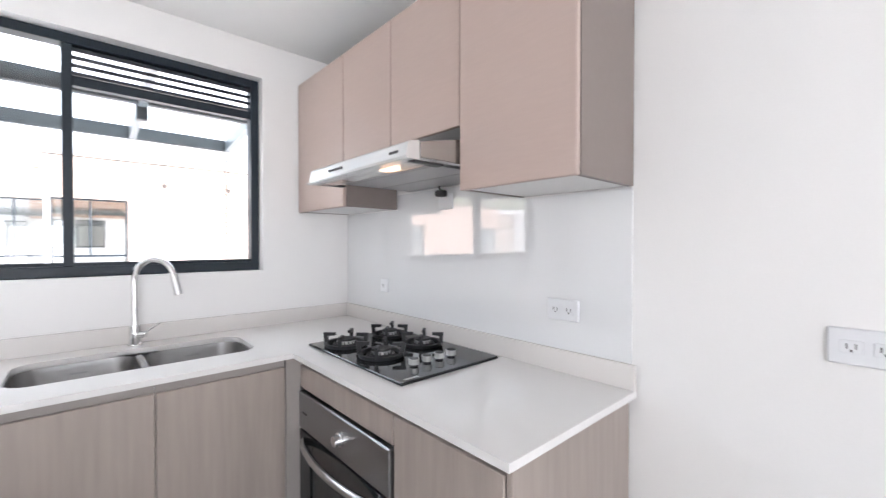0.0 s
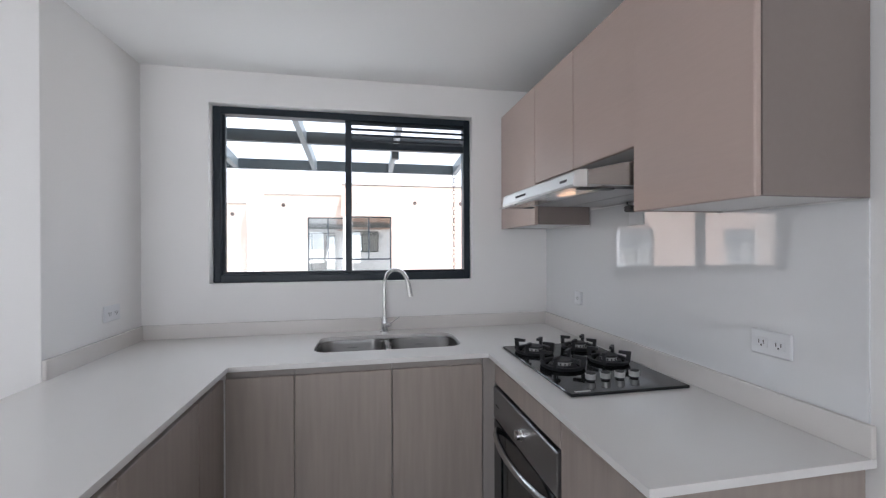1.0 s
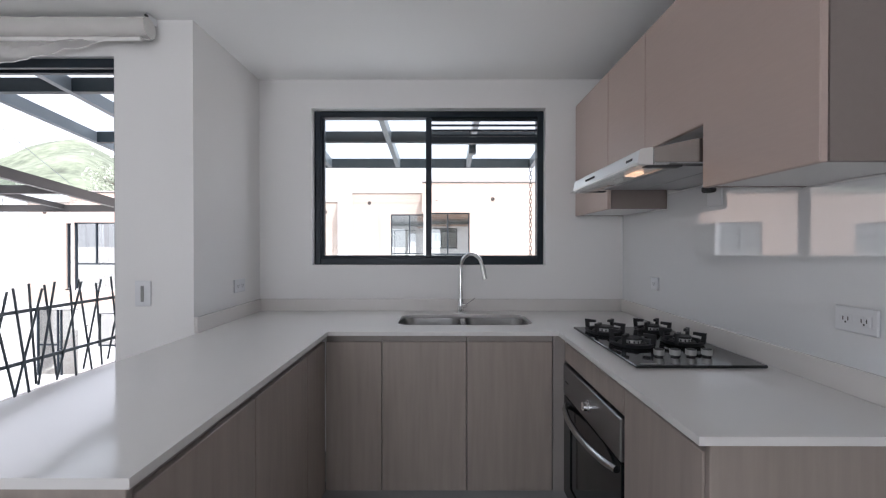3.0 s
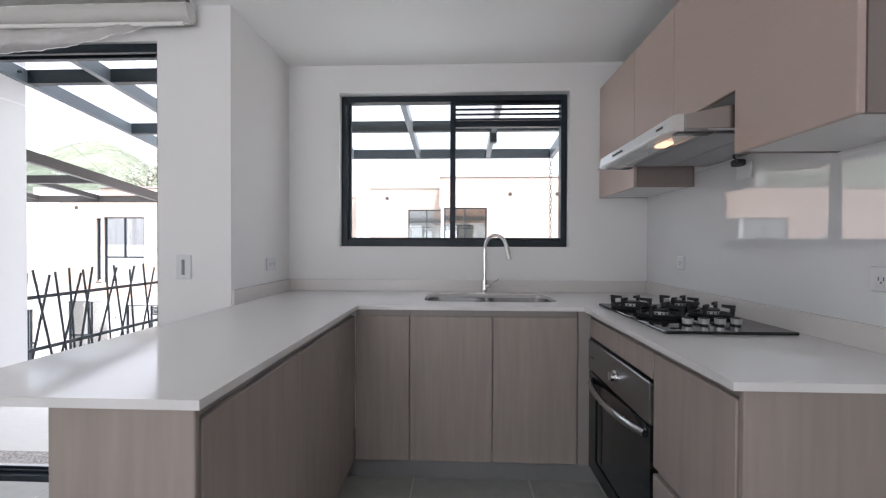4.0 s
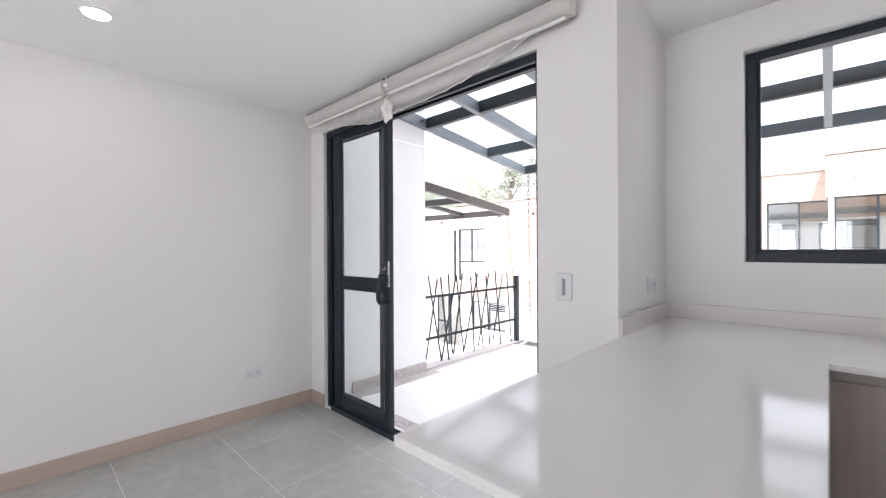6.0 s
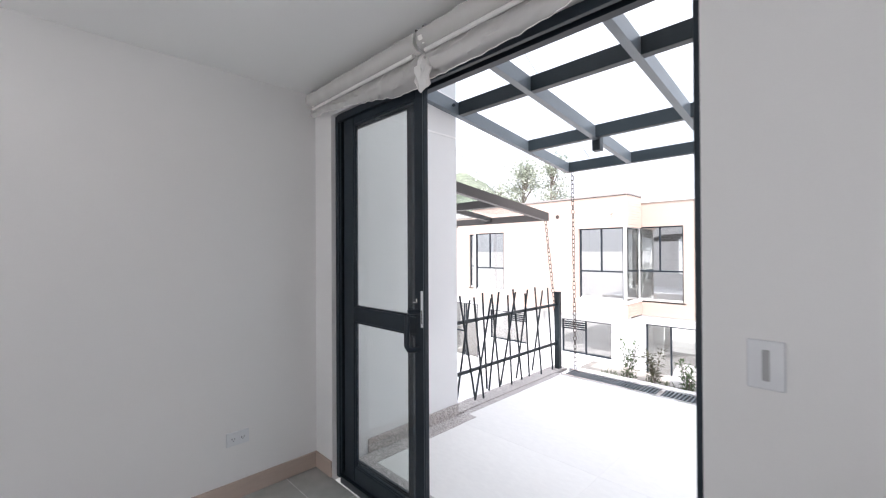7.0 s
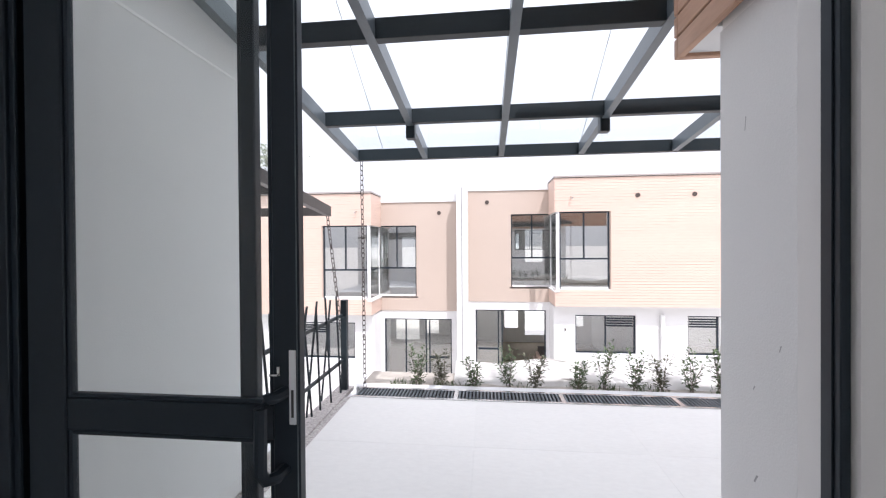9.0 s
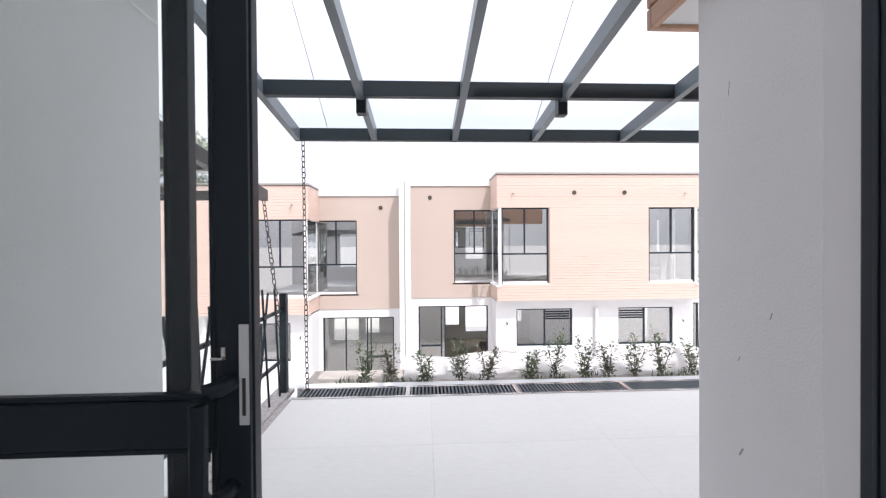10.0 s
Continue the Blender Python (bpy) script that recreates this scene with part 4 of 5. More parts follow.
def hood():
    h = thing("range_hood", (0.88, -0.32, 1.575), "slim stainless steel range hood with its lamp on", "hood")
    y0, y1 = -0.642, 0.0
    part("body", prism(bmesh.new(), [(0.665, 1.58), (0.665, 1.625), (0.79, 1.652), (0.90, 1.668), (1.13, 1.668), (1.13, 1.58)], "y", y0, y1), STEEL, h)
    visor = part("visor", prism(bmesh.new(), [(0.62, 1.572), (0.615, 1.580), (0.622, 1.616), (0.632, 1.624), (0.664, 1.628), (0.664, 1.572)], "y", y0, y1), VISOR, h, "steel front visor, lightened for its reflection")
    for k in range(5):
        y = -0.17 - 0.022 * k
        part("button", one(0.612, 0.622, y - 0.008, y, 1.592, 1.600, 0.001), SOCKETGREY, visor)
    part("maker_mark", one(0.6165, 0.6185, -0.60, -0.555, 1.592, 1.600), SOCKETGREY, visor, "small dark mark")
    part("glass_lip", one(0.60, 0.70, y0 + 0.002, y1 - 0.002, 1.562, 1.567, 0.001), PANE, h, "clear glass lip")
    part("end_plate", prism(bmesh.new(), [(0.666, 1.582), (0.666, 1.624), (0.79, 1.650), (0.90, 1.666), (1.128, 1.666), (1.128, 1.582)], "y", y0 - 0.0025, y0 - 0.0004), STEEL, h, "dark satin steel end plate")
    filt = part("filter", one(0.74, 1.10, y0 + 0.04, y1 - 0.04, 1.574, 1.5795), OVENSTEEL, h, "grey mesh grease filter")
    for x in (0.76, 0.92, 1.07):
        part("filter_rim", one(x, x + 0.008, y0 + 0.05, y1 - 0.05, 1.5728, 1.5738), TOEKICK, filt)
    lamp = part("lamp", one(0.68, 0.72, -0.475, -0.405, 1.572, 1.579, 0.002), HOODLIGHT, h, "warm lit hood lamp")
    part("end_cap", one(0.645, 0.76, y0, y0 + 0.035, 1.5655, 1.5715, 0.002), SOCKETGREY, h, "black plastic end cap")
    part("clip", one(0.86, 0.90, y0 + 0.002, y0 + 0.03, 1.570, 1.5785, 0.002), SOCKETGREY, h)
    part("end_cap", one(0.645, 0.76, y1 - 0.035, y1, 1.5655, 1.5715, 0.002), SOCKETGREY, h, "black plastic end cap")
    return lamp


hood()
plug = thing("hood_plug", (1.12, -0.24, 1.57), "black plug with a cable in a white socket under the hood", "plug")
part("socket_plate", one(EAST - 0.013, EAST - 0.006, -0.285, -0.195, 1.48, 1.55, 0.002), PLASTIC, plug, "small white socket plate")
part("plug_body", one(1.085, EAST - 0.0135, -0.262, -0.218, 1.535, 1.562, 0.006), SOCKETGREY, plug)
part("cable", tube(bmesh.new(), [(1.095, -0.255, 1.550), (1.075, -0.27, 1.558), (1.06, -0.28, 1.565), (1.06, -0.28, 1.573)], 0.004, 6), SOCKETGREY, plug)
structure("splashback_glass", prism(bmesh.new(), [(-1.05, 0.93), (NORTH - 0.002, 0.93), (NORTH - 0.002, 1.4985), (0.123, 1.4985), (0.123, 1.5745), (-0.646, 1.5745), (-0.646, 1.4935), (-1.05, 1.4935)],
                                    "x", EAST - 0.0055, EAST - 0.0005), GLASSPANEL, "glossy white back-painted glass splashback above the countertop", "splashback")


# ---- sockets and switch ----
def plate(axis, face, u, z, w, h, label, slots, sign, name="socket", cat="socket"):
    """A wall plate; axis 'x' lies on a wall across x at face and looks along sign."""
    t = 0.009
    def bx(u0, u1, z0, z1, d0, d1, bev=0.0):
        a1, b1 = sorted((face + sign * d0, face + sign * d1))
        return one(a1, b1, u0, u1, z0, z1, bev) if axis == "x" else one(u0, u1, a1, b1, z0, z1, bev)
    at = (face, u, z) if axis == "x" else (u, face, z)
    s = thing(name, at, label, cat, "wall sockets" if cat == "socket" else "")
    part("cover_plate", bx(u - w / 2, u + w / 2, z - h / 2, z + h / 2, 0.0005, t, 0.003), PLASTIC, s)
    for du in slots:
        ins = part("insert", bx(u + du - 0.018, u + du + 0.018, z - 0.014, z + 0.014, t + 0.0003, t + 0.002, 0.001), PLASTIC, s)
        for d2 in (-0.007, 0.007):
            part("slot", bx(u + du + d2 - 0.0012, u + du + d2 + 0.0012, z - 0.004, z + 0.007, t + 0.0022, t + 0.0028), SOCKETGREY, ins)
        part("earth_pin", bx(u + du - 0.002, u + du + 0.002, z - 0.011, z - 0.006, t + 0.0022, t + 0.0028), SOCKETGREY, ins)
    return s


plate("x", EAST - 0.006, 0.235, 1.11, 0.07, 0.07, "small white single socket on the glass splashback", [0], -1)
plate("x", EAST - 0.006, -0.826, 1.108, 0.118, 0.072, "white double socket on the glass splashback", [-0.025, 0.025], -1)
plate("x", EAST, -1.53, 1.112, 0.125, 0.078, "white double socket on the plain kitchen wall", [-0.025, 0.025], -1)
plate("x", RETURN, 0.375, 1.085, 0.12, 0.075, "white double socket on the short kitchen wall", [-0.025, 0.025], 1)
plate("x", WEST, -0.515, 0.335, 0.12, 0.075, "white double socket low on the side wall", [-0.025, 0.025], 1)
sw = plate("y", DOORWALL, -1.415, 1.088, 0.075, 0.12, "white light switch beside the terrace door", [], -1, "light_switch", "switch")
part("rocker", one(-1.422, -1.408, DOORWALL - 0.013, DOORWALL - 0.0095, 1.05, 1.125, 0.001), TOEKICK, sw, "grey rocker")


# ---- wrapped roller blinds over the door ----
def hem_height(x):
    """The lower edge of the loose wrap: low beside the knot, high at both ends."""
    left = 2.205 - 0.105 * max(0.0, min(1.0, (x + 3.6) / 0.85)) ** 1.5
    right = 2.115 + 0.02 * max(0.0, min(1.0, (x + 2.55) / 0.45)) + 0.115 * max(0.0, min(1.0, (x + 2.1) / 0.6)) ** 1.2
    return left if x < -2.6 else right


def blind(x0, x1, seed, label):
    b = thing("roller_blind", ((x0 + x1) / 2, -0.10, 2.30), label, "blind", "wrapped blinds above the door")
    bm = bmesh.new()
    tube(bm, [(x0 + (x1 - x0) * k / 40, -0.095, 2.302) for k in range(41)], [0.046 + 0.003 * noise.noise(Vector((k * 0.5, seed, 0))) for k in range(41)], 18)
    part("roll", bm, WRAP, b, "cream cloth roll", True)
    cov = bmesh.new()
    n, m = 110, 16
    grid = []
    for i in range(n + 1):
        x = x0 - 0.012 + (x1 - x0 + 0.024) * i / n
        low = hem_height(x)
        col = []
        for j in range(m + 1):
            g = j / m
            if g < 0.4:
                t = radians(60 + 130 * g / 0.4)
                y, z = -0.095 - 0.051 * math.sin(t), 2.302 + 0.051 * math.cos(t)
            else:
                f = (g - 0.4) / 0.6
                z0 = 2.302 + 0.051 * math.cos(radians(190))
                y, z = -0.086 - 0.03 * math.sin(math.pi * f) - 0.01 * f, z0 + f * (low - z0)
            crease = noise.noise(Vector((x * 8, g * 5, seed))) + 0.5 * noise.noise(Vector((x * 23 + g * 9, g * 12, seed + 2)))
            col.append(cov.verts.new((x, y + 0.014 * crease * (0.3 + g), z + 0.009 * noise.noise(Vector((x * 13, g * 3, seed + 4))))))
        grid.append(col)
    for i in range(n):
        for j in range(m):
            cov.faces.new((grid[i][j], grid[i + 1][j], grid[i + 1][j + 1], grid[i][j + 1]))
    edge = [c[-1].co.copy() for c in grid]
    part("plastic_wrap", cov, FILM, b, "loose translucent plastic wrap", True)
    part("wrap_edge", tube(bmesh.new(), edge, 0.0022, 5), WRAP, b, "gathered plastic edge", True)
    part("bottom_bar", cyl(bmesh.new(), (x0 + 0.02, -0.112, 2.245), (x1 - 0.02, -0.112, 2.245), 0.010, n=10), WRAP, b)
    for x in (x0 + 0.004, x1 - 0.004):
        part("bracket", one(x - 0.003, x + 0.003, -0.105, DOORWALL - 0.0005, 2.335, CEILING - 0.001, 0.001), PLASTIC, b)
        part("screw", cyl(bmesh.new(), (x, -0.10, 2.352), (x, -0.112, 2.352), 0.006, n=8), SOCKETGREY, b)


blind(-3.60, -2.62, 1, "cream roller blind still wrapped in plastic above the door")
blind(-2.58, -1.345, 2, "cream roller blind still wrapped in plastic above the door")
knot = bmesh.new()
bmesh.ops.create_icosphere(knot, subdivisions=3, radius=0.05)
for v in knot.verts:
    d = 1 + 0.55 * noise.noise(v.co * 40)
    v.co = Vector((v.co.x * 0.7 * d, v.co.y * 0.6 * d, v.co.z * 1.35 * d)) + Vector((-2.545, -0.14, 2.125))
tagged(part("plastic_knot", knot, WRAP, smooth=True), "bunched plastic bag end hanging between the blinds", "plastic bag")
spot = thing("downlight", (-3.025, -1.473, CEILING), "round recessed ceiling downlight, switched on", "ceiling light")
ring = bmesh.new()
cyl(ring, (-3.025, -1.475, CEILING - 0.006), (-3.025, -1.475, CEILING - 0.0005), 0.062, n=32)
part("trim_ring", ring, PLASTIC, spot, smooth=True)
part("lens", cyl(bmesh.new(), (-3.025, -1.475, CEILING - 0.009), (-3.025, -1.475, CEILING - 0.0065), 0.05, n=32), SPOTLIGHT, spot, "bright round lens")


# ---- houses opposite ----
def far_window(root, x0, x1, y, z0, z1, verticals, transoms, louvre=None, name="window", clear=None, pale=False, glazed=None):
    f = 0.032
    rows = [(x0, x0 + f, y, y + 0.06, z0, z1), (x1 - f, x1, y, y + 0.06, z0, z1), (x0 + f, x1 - f, y, y + 0.06, z1 - f, z1)]
    if not pale:
        rows.append((x0 + f, x1 - f, y, y + 0.06, z0, z0 + f))
    w = part(name, boxes(rows), ALU, root, "dark framed window")
    if pale:
        part("bottom_rail", one(x0 + f, x1 - f, y, y + 0.06, z0, z0 + 0.05), STUCCO, w, "pale bottom rail")
    for v in verticals:
        part("mullion", one(v - 0.016, v + 0.016, y + 0.004, y + 0.056, (transoms[0] if transoms else z0 + f), z1 - f), ALU, w)
    for z in transoms:
        part("transom", one(x0 + f, x1 - f, y + 0.008, y + 0.052, z - 0.02, z + 0.02), ALU, w)
    if louvre:
        for k in range(4):
            zz = z1 - 0.09 - 0.06 * k
            part("louvre", one(louvre[0], louvre[1], y + 0.01, y + 0.045, zz - 0.018, zz + 0.018), ALU, w)
    g0, g1 = glazed or (x0 + f, x1 - f)
    no_shadow(part("pane", one(g0, g1, y + 0.028, y + 0.034, z0 + 0.05, z1 - f), clear or FARPANE, w))
    part("sill", one(x0 - 0.04, x1 + 0.04, y - 0.04, y + 0.02, z0 - 0.04, z0 - 0.002), STUCCO, root)
    return w


def wall_with_holes(x0, x1, y0, y1, z0, z1, holes):
    """A wall slab cut by openings, each (x0, x1, z0, z1), side by side without overlap in x."""
    outline = [(x0, z0), (x1, z0), (x1, z1), (x0, z1)]
    cuts = [[(a1, max(c1, z0 + 0.01)), (b1, max(c1, z0 + 0.01)), (b1, d1), (a1, d1)] for a1, b1, c1, d1 in holes]
    bm = slab_with_holes(outline, cuts, y0, y1)
    for v in bm.verts:
        v.co = (v.co.x, v.co.z, v.co.y)
    return bm


def house(axis, side, dz, label, door_open=False):
    """One terraced house; axis: the x of its party pilaster, side: +1 when it lies towards +x."""
    def X(a1, b1):
        return tuple(sorted((axis + side * a1, axis + side * b1)))
    dz += 0.055
    h = thing("terraced_house", (axis + side * 2.4, 10.0, -2.62), label, "house", "terraced houses opposite")
    R, K, S = 10.2, 9.45, 9.2
    win_u = (*X(1.30, 2.43), 0.24 + dz, 2.21 + dz)
    door = (*X(0.33, 2.22), -2.60 + dz, -0.385 + dz)
    kwin = (*X(2.83, 4.28), -1.33 + dz, -0.375 + dz)
    swin = (*X(2.412, 3.60), 0.29 + dz, 2.18 + dz)
    part("ground_wall", wall_with_holes(*X(0.12, 2.45), R, R + 0.15, -2.62, -0.16 + dz, [door]), STUCCO, h, "white rendered wall")
    part("upper_wall", wall_with_holes(*X(0.12, 2.45), R - 0.02, R + 0.15, -0.16 + dz, 2.85 + dz, [win_u]), PEACH, h, "peach plaster wall")
    part("parapet", one(*X(0.12, 2.30), R - 0.05, R + 0.15, 2.855 + dz, 3.07 + dz), STUCCO, h, "white parapet")
    part("kitchen_wall", wall_with_holes(*X(2.31, 4.88), K, K + 0.15, -2.62, -0.17 + dz, [kwin]), STUCCO, h, "white rendered wall")
    part("kitchen_side", one(*X(2.31, 2.45), K + 0.15, R, -2.62, -0.17 + dz), STUCCO, h)
    part("bay_wall", wall_with_holes(*X(2.376, 4.88), S + 0.03, S + 0.16, -0.13 + dz, 2.98 + dz, [swin]), PEACH, h)
    for z0, z1 in ((-0.13, 0.25), (2.20, 2.98)):
        part("bay_side", one(*X(2.33, 2.45), S + 0.16, R - 0.021, z0 + dz, z1 + dz), PEACH, h)
    cw = part("corner_window", boxes([(*X(2.335, 2.375), S + 0.03, S + 0.055, 0.25 + dz, 2.2 + dz), (*X(2.335, 2.375), R - 0.055, R - 0.03, 0.25 + dz, 2.2 + dz),
                                      (*X(2.335, 2.375), S + 0.055, R - 0.055, 2.17 + dz, 2.2 + dz), (*X(2.335, 2.375), S + 0.055, R - 0.055, 0.25 + dz, 0.28 + dz)]), STUCCO, h, "pale framed side window")
    part("corner_post", one(*X(2.377, 2.410), S + 0.014, S + 0.0285, 0.25 + dz, 2.2 + dz), STUCCO, cw, "white corner strip")
    part("transom", one(*X(2.34, 2.37), S + 0.055, R - 0.055, 1.02 + dz, 1.04 + dz), ALU, cw)
    no_shadow(part("pane", one(*X(2.350, 2.356), S + 0.07, R - 0.07, 0.30 + dz, 2.15 + dz), FARPANE, cw))
    part("sill", one(*X(2.28, 2.40), S - 0.02, R - 0.03, 0.215 + dz, 0.248 + dz), STUCCO, h)
    part("bay_soffit", one(*X(2.33, 4.88), S + 0.03, K + 0.05, -0.169 + dz, -0.131 + dz), STUCCO, h)
    bm = bmesh.new()
    for k in range(46):
        z = -0.13 + dz + 0.068 * k
        for a1, b1 in (((2.30, 4.88),) if not (0.25 < z - dz < 2.15) else ((3.62, 4.88),)):
            box(bm, *X(a1, b1), S, S + 0.028, z, z + 0.064)
        if not (0.20 < z - dz < 2.15):
            box(bm, *X(2.295, 2.328), S + 0.03, R - 0.025, z, z + 0.064)
    part("slat_cladding", bm, SLAT, h, "peach wooden slats")
    part("roof_cap", one(*X(2.28, 4.88), S - 0.03, R + 5.6, 3.01 + dz, 3.05 + dz), PROFILE, h, "thin dark roof edge")
    part("roof", one(*X(0.12, 2.27), R + 0.16, R + 5.6, 2.80 + dz, 2.92 + dz), STUCCO, h)
    part("upper_floor", one(*X(0.12, 4.88), R + 0.16, R + 5.6, -0.25 + dz, 0.05 + dz), ROOM, h)
    part("bay_floor", one(*X(2.46, 4.88), S + 0.17, R + 0.155, -0.12 + dz, 0.05 + dz), ROOM, h)
    part("ground_floor", one(*X(0.12, 4.88), R + 0.16, R + 5.6, -2.62, -2.58 + dz), MUD, h)
    part("back_wall", wall_with_holes(*X(0.12, 4.88), R + 5.6, R + 5.72, -2.62, -0.1 + dz, [(*X(0.15, 0.3), -1.2 + dz, -0.6 + dz), (*X(1.36, 1.9), -2.0 + dz, -0.6 + dz), (*X(2.18, 3.17), -2.28 + dz, -0.6 + dz), (*X(3.4, 4.5), -1.9 + dz, -0.5 + dz)]), ROOM, h)
    part("back_wall", wall_with_holes(*X(0.12, 4.88), R + 5.6, R + 5.72, -0.095 + dz, 3.0 + dz, [(*X(0.5, 1.2), 0.7 + dz, 2.0 + dz), (*X(2.2, 2.9), 0.7 + dz, 2.0 + dz)]), ROOM, h)
    part("party_wall", one(*X(4.80, 4.88), R + 0.16, R + 5.59, -2.58 + dz, 2.79 + dz), ROOM, h)
    part("partition", boxes([(*X(3.25, 3.33), R + 2.0, R + 5.0, -2.58 + dz, -0.26 + dz), (*X(0.12, 0.9), R + 3.0, R + 3.1, 0.051 + dz, 2.79 + dz), (*X(2.75, 4.79), R + 2.2, R + 2.3, 0.051 + dz, 2.79 + dz)]), ROOM, h)
    far_window(h, win_u[0], win_u[1], R + 0.02, win_u[2], win_u[3], [axis + side * 1.86], [1.03 + dz], pale=True)
    far_window(h, swin[0], swin[1], S + 0.05, swin[2], swin[3], [axis + side * 3.0], [1.03 + dz], pale=True)
    far_window(h, kwin[0], kwin[1], K + 0.05, kwin[2], kwin[3], [axis + side * 3.57], [], (X(3.60, 4.22)))
    far_window(h, door[0], door[1], R + 0.04, door[2], door[3], [axis + side * 0.95, axis + side * 1.05] + ([] if door_open else [axis + side * 1.62]), [], name="patio_door", clear=DOORPANE, glazed=X(0.37, 1.05) if door_open else None)
    part("door_rail", one(*X(0.40, 0.95), R + 0.05, R + 0.09, -1.49 + dz, -1.44 + dz), ALU, h)
    part("wall_tap", tube(bmesh.new(), [(axis + side * 2.58, K + 0.01, -0.72 + dz), (axis + side * 2.58, K - 0.05, -0.72 + dz), (axis + side * 2.58, K - 0.06, -0.77 + dz)], 0.016, 6), RUST, h)
    for u, y, z in ((0.66, R - 0.022, 2.545), (4.24, S - 0.002, 2.55)):
        c = bmesh.new()
        cyl(c, (axis + side * u, y + 0.02, z + dz), (axis + side * u, y - 0.012, z + dz), 0.055, n=16)
        part("vent", c, RUST, h, "round dark vent")
    part("spout", cyl(bmesh.new(), (axis + side * 2.68, S + 0.02, 2.54 + dz), (axis + side * 2.70, S - 0.10, 2.50 + dz), 0.02, n=8), STEEL, h)
    return h


AX = -2.90
house(AX, 1, 0.0, "two-storey terraced house with peach walls and an open patio door", True)
house(AX, -1, -0.27, "two-storey terraced house with peach walls and wooden slats, one step lower")
house(AX + 9.76, -1, 0.0, "two-storey terraced house with peach walls and wooden slats, across the garden")
house(AX - 9.76, 1, -0.27, "two-storey terraced house with peach walls and wooden slats, one step lower")
house(AX - 9.76, -1, -0.54, "two-storey terraced house with peach walls and wooden slats, two steps lower")
house(AX + 9.76, 1, 0.27, "two-storey terraced house with peach walls and wooden slats, one step higher")
bs = thing("board_stack", (AX + 2.35, 11.4, -2.58), "stack of brown boards on the floor of the unfinished house", "boards")
for k, (dx, w) in enumerate(((0.0, 1.0), (0.06, 0.94), (0.13, 0.86), (0.2, 0.78), (0.28, 0.7), (0.34, 0.64))):
    part("board", one(AX + 1.85 + dx, AX + 1.85 + dx + w, 11.1 + 0.02 * (k % 2), 11.75, -2.579 + 0.15 * k, -2.579 + 0.15 * k + 0.146, 0.004), RUST if k % 3 == 2 else SLAT, bs)
for ax, dz in ((AX, 0.0), (AX - 9.76, -0.27), (AX + 9.76, 0.2)):
    p = structure("pilaster", one(ax - 0.14, ax + 0.14, 9.62, 10.6, -2.62, 3.155 + dz, 0.006), STUCCO, "white rendered party pilaster between two houses", "pilaster")
    part("joint", one(ax - 0.012, ax + 0.012, 9.612, 9.619, -2.0, 2.95 + dz), TOEKICK, p)
for ax in (AX + 4.88, AX - 4.88):
    tagged(part("downpipe", cyl(bmesh.new(), (ax, 9.40, -2.62), (ax, 9.40, -0.30), 0.05, n=12), STUCCO, smooth=True), "white downpipe on the rendered wall", "downpipe")


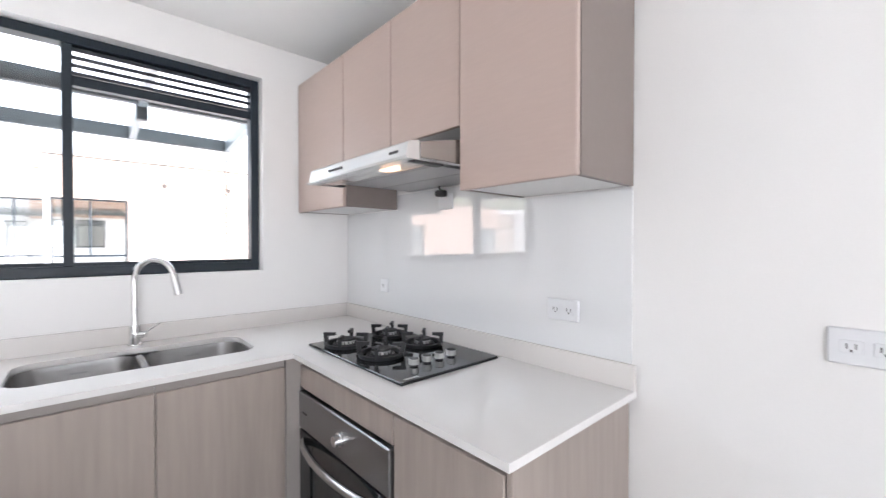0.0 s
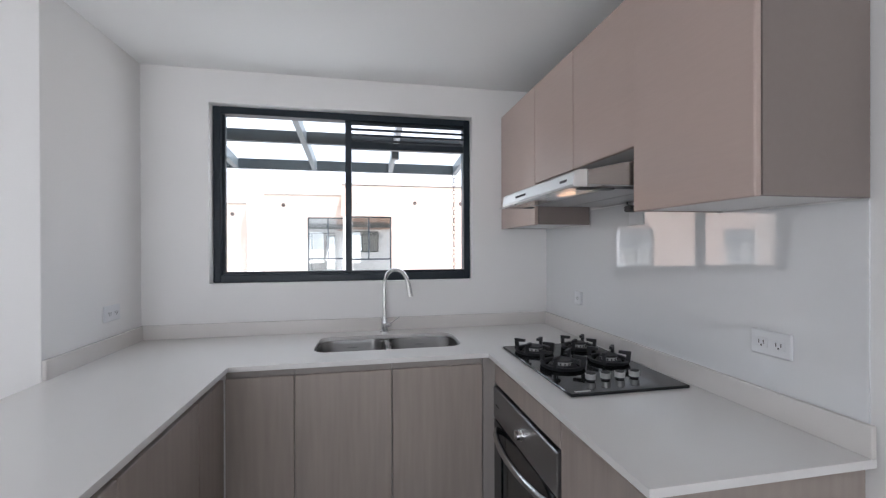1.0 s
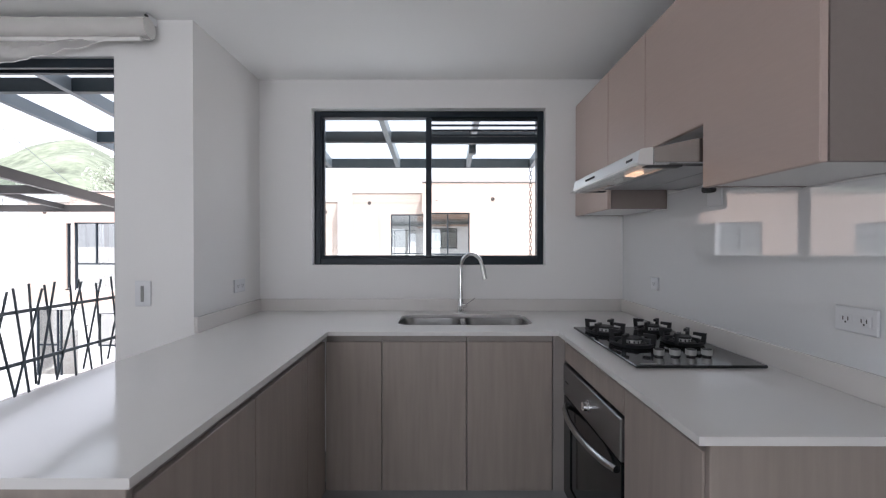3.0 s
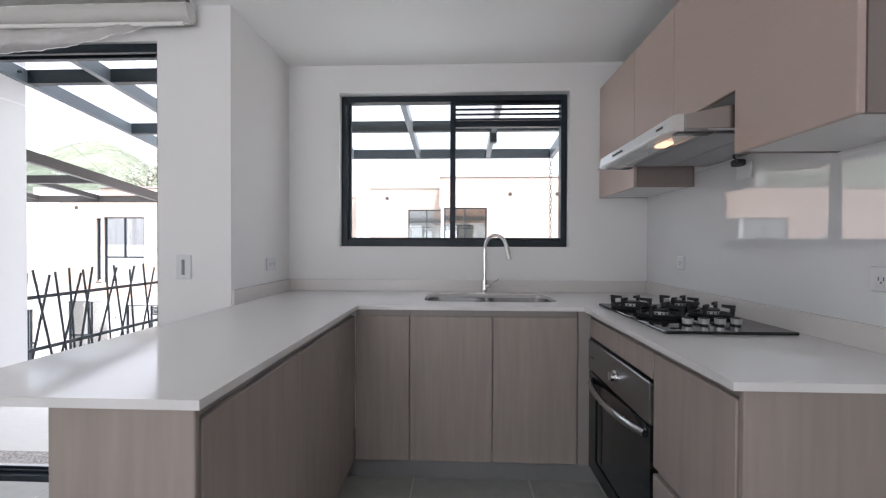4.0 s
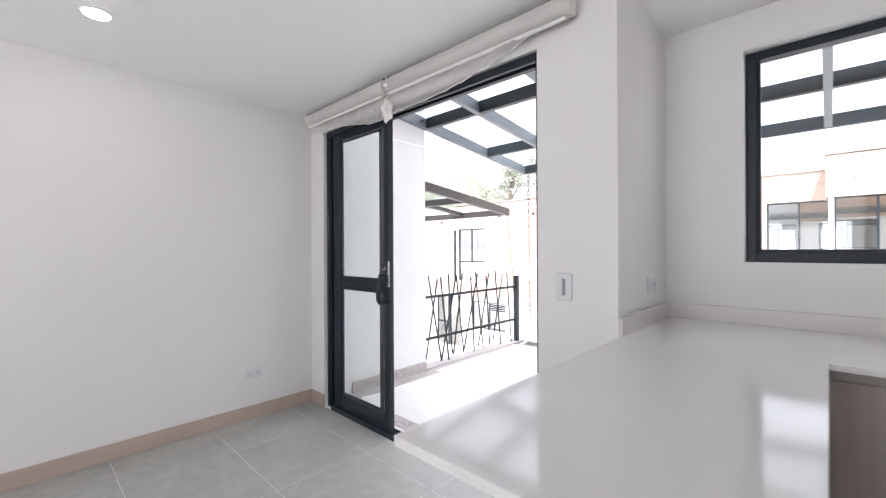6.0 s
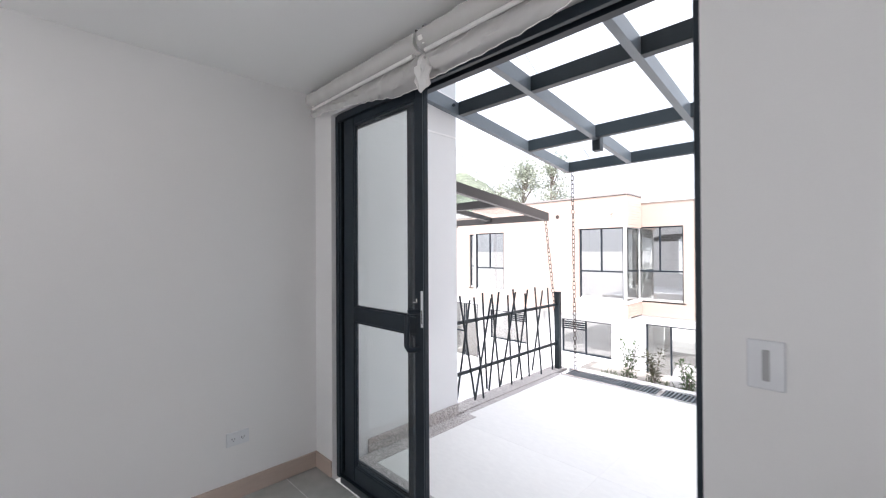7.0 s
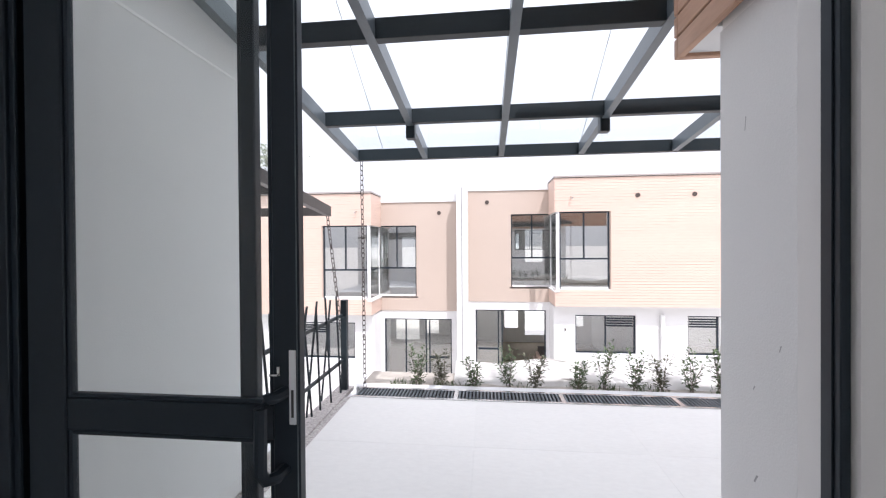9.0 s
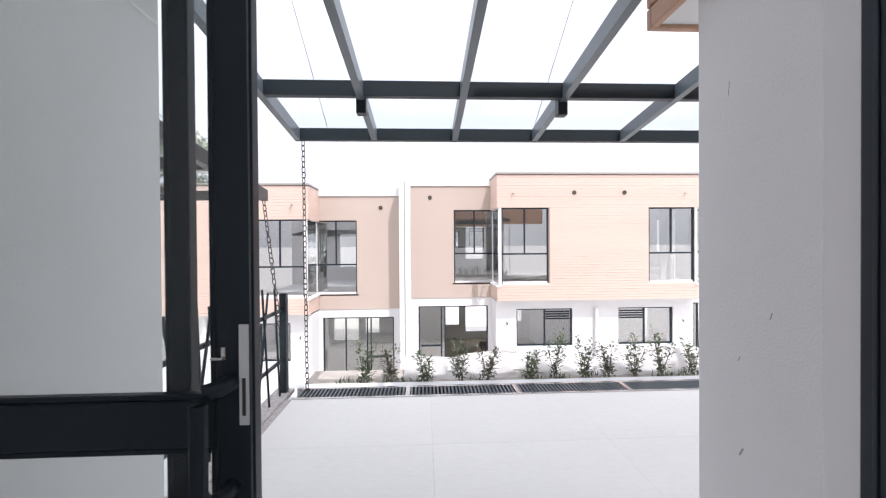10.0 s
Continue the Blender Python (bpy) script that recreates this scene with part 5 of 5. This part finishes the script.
# ---- trees and hills behind ----
def tree(x, y, z0, h, spread, seed):
    rnd = random.Random(seed)
    root = thing("eucalyptus_tree", (x, y, z0), "tall slender eucalyptus tree with an airy crown", "tree", "trees behind the houses")
    tr, cr = bmesh.new(), bmesh.new()
    tube(tr, [(x + 0.3 * math.sin(k), y, z0 + h * 0.95 * k / 6) for k in range(7)], [0.35 - 0.05 * k for k in range(7)], 8)
    for c in range(34):
        f = rnd.uniform(0.35, 1.0)
        t = rnd.uniform(0, 6.28)
        rad = spread * (1.15 - f) * rnd.uniform(0.3, 1.2) + 0.4
        centre = Vector((x + rad * math.cos(t), y + rad * math.sin(t), z0 + h * f))
        tube(tr, [(x, y, z0 + h * max(0.2, f - 0.12)), centre], [0.09, 0.03], 5)
        size = rnd.uniform(0.7, 1.5)
        for k in range(115):
            p = centre + Vector((rnd.gauss(0, 0.5), rnd.gauss(0, 0.5), rnd.gauss(0, 0.42))) * size
            d = Vector((rnd.uniform(-1, 1), rnd.uniform(-1, 1), rnd.uniform(-1, 0.3))).normalized()
            s2 = d.cross(Vector((rnd.random(), rnd.random(), 1))).normalized()
            l, w = rnd.uniform(0.2, 0.42), 0.1
            cr.faces.new([cr.verts.new(q) for q in (p, p + d * l * 0.5 + s2 * w, p + d * l, p + d * l * 0.5 - s2 * w)])
    part("trunk", tr, BARK, root)
    part("crown", cr, GUM, root)


tree(-26.0, 36.0, -2.62, 13.2, 2.8, 1)
tree(-24.0, 38.5, -2.62, 14.3, 2.6, 2)
tree(-28.0, 33.5, -2.62, 11.0, 3.0, 3)


def hill():
    bm = bmesh.new()
    n, m = 110, 26
    grid = []
    for i in range(n + 1):
        az = radians(-100 + 78 * i / n)
        col = []
        for j in range(m + 1):
            f = j / m
            d = 230 + 420 * f
            fade = max(0.0, min(1.0, (math.degrees(-az) - 14) / 28))
            hgt = (84 + 16 * math.sin(az * 9 + 1) + 8 * math.sin(az * 23)) * fade * math.sin(min(1.0, f * 1.25) * math.pi / 2) ** 1.3
            x, y = d * math.sin(az), d * math.cos(az)
            hgt += 14 * noise.fractal(Vector((x * 0.012, y * 0.012, 0)), 1.0, 2.0, 4) * f * fade
            col.append(bm.verts.new((x, y, -2.8 + hgt)))
        grid.append(col)
    for i in range(n):
        for j in range(m):
            bm.faces.new((grid[i][j], grid[i + 1][j], grid[i + 1][j + 1], grid[i][j + 1]))
    return bm


structure("backdrop_hill", hill(), HILL, "green wooded hillside in the distance", "hill")

# ---- floor tiles ----
px, py = 0.59, 0.56
for ix in range(-6, 3):
    for iy in range(-8, 2):
        x0, x1 = -0.29 + ix * px, -0.29 + (ix + 1) * px
        y0, y1 = -0.24 + iy * py, -0.24 + (iy + 1) * py
        x0, x1, y0 = max(x0, WEST + 0.002), min(x1, EAST - 0.002), max(y0, SOUTH + 0.002)
        y1 = min(y1, NORTH - 0.01 if x0 > RETURN - 0.2 else DOORWALL)
        if x1 - x0 < 0.03 or y1 - y0 < 0.03:
            continue
        if y1 > DOORWALL and x0 < RETURN:
            x0 = RETURN + 0.002
        part("tile", one(x0 + 0.002, x1 - 0.002, y0 + 0.002, y1 - 0.002, -0.006, 0.0, 0.001), TILE, floor)
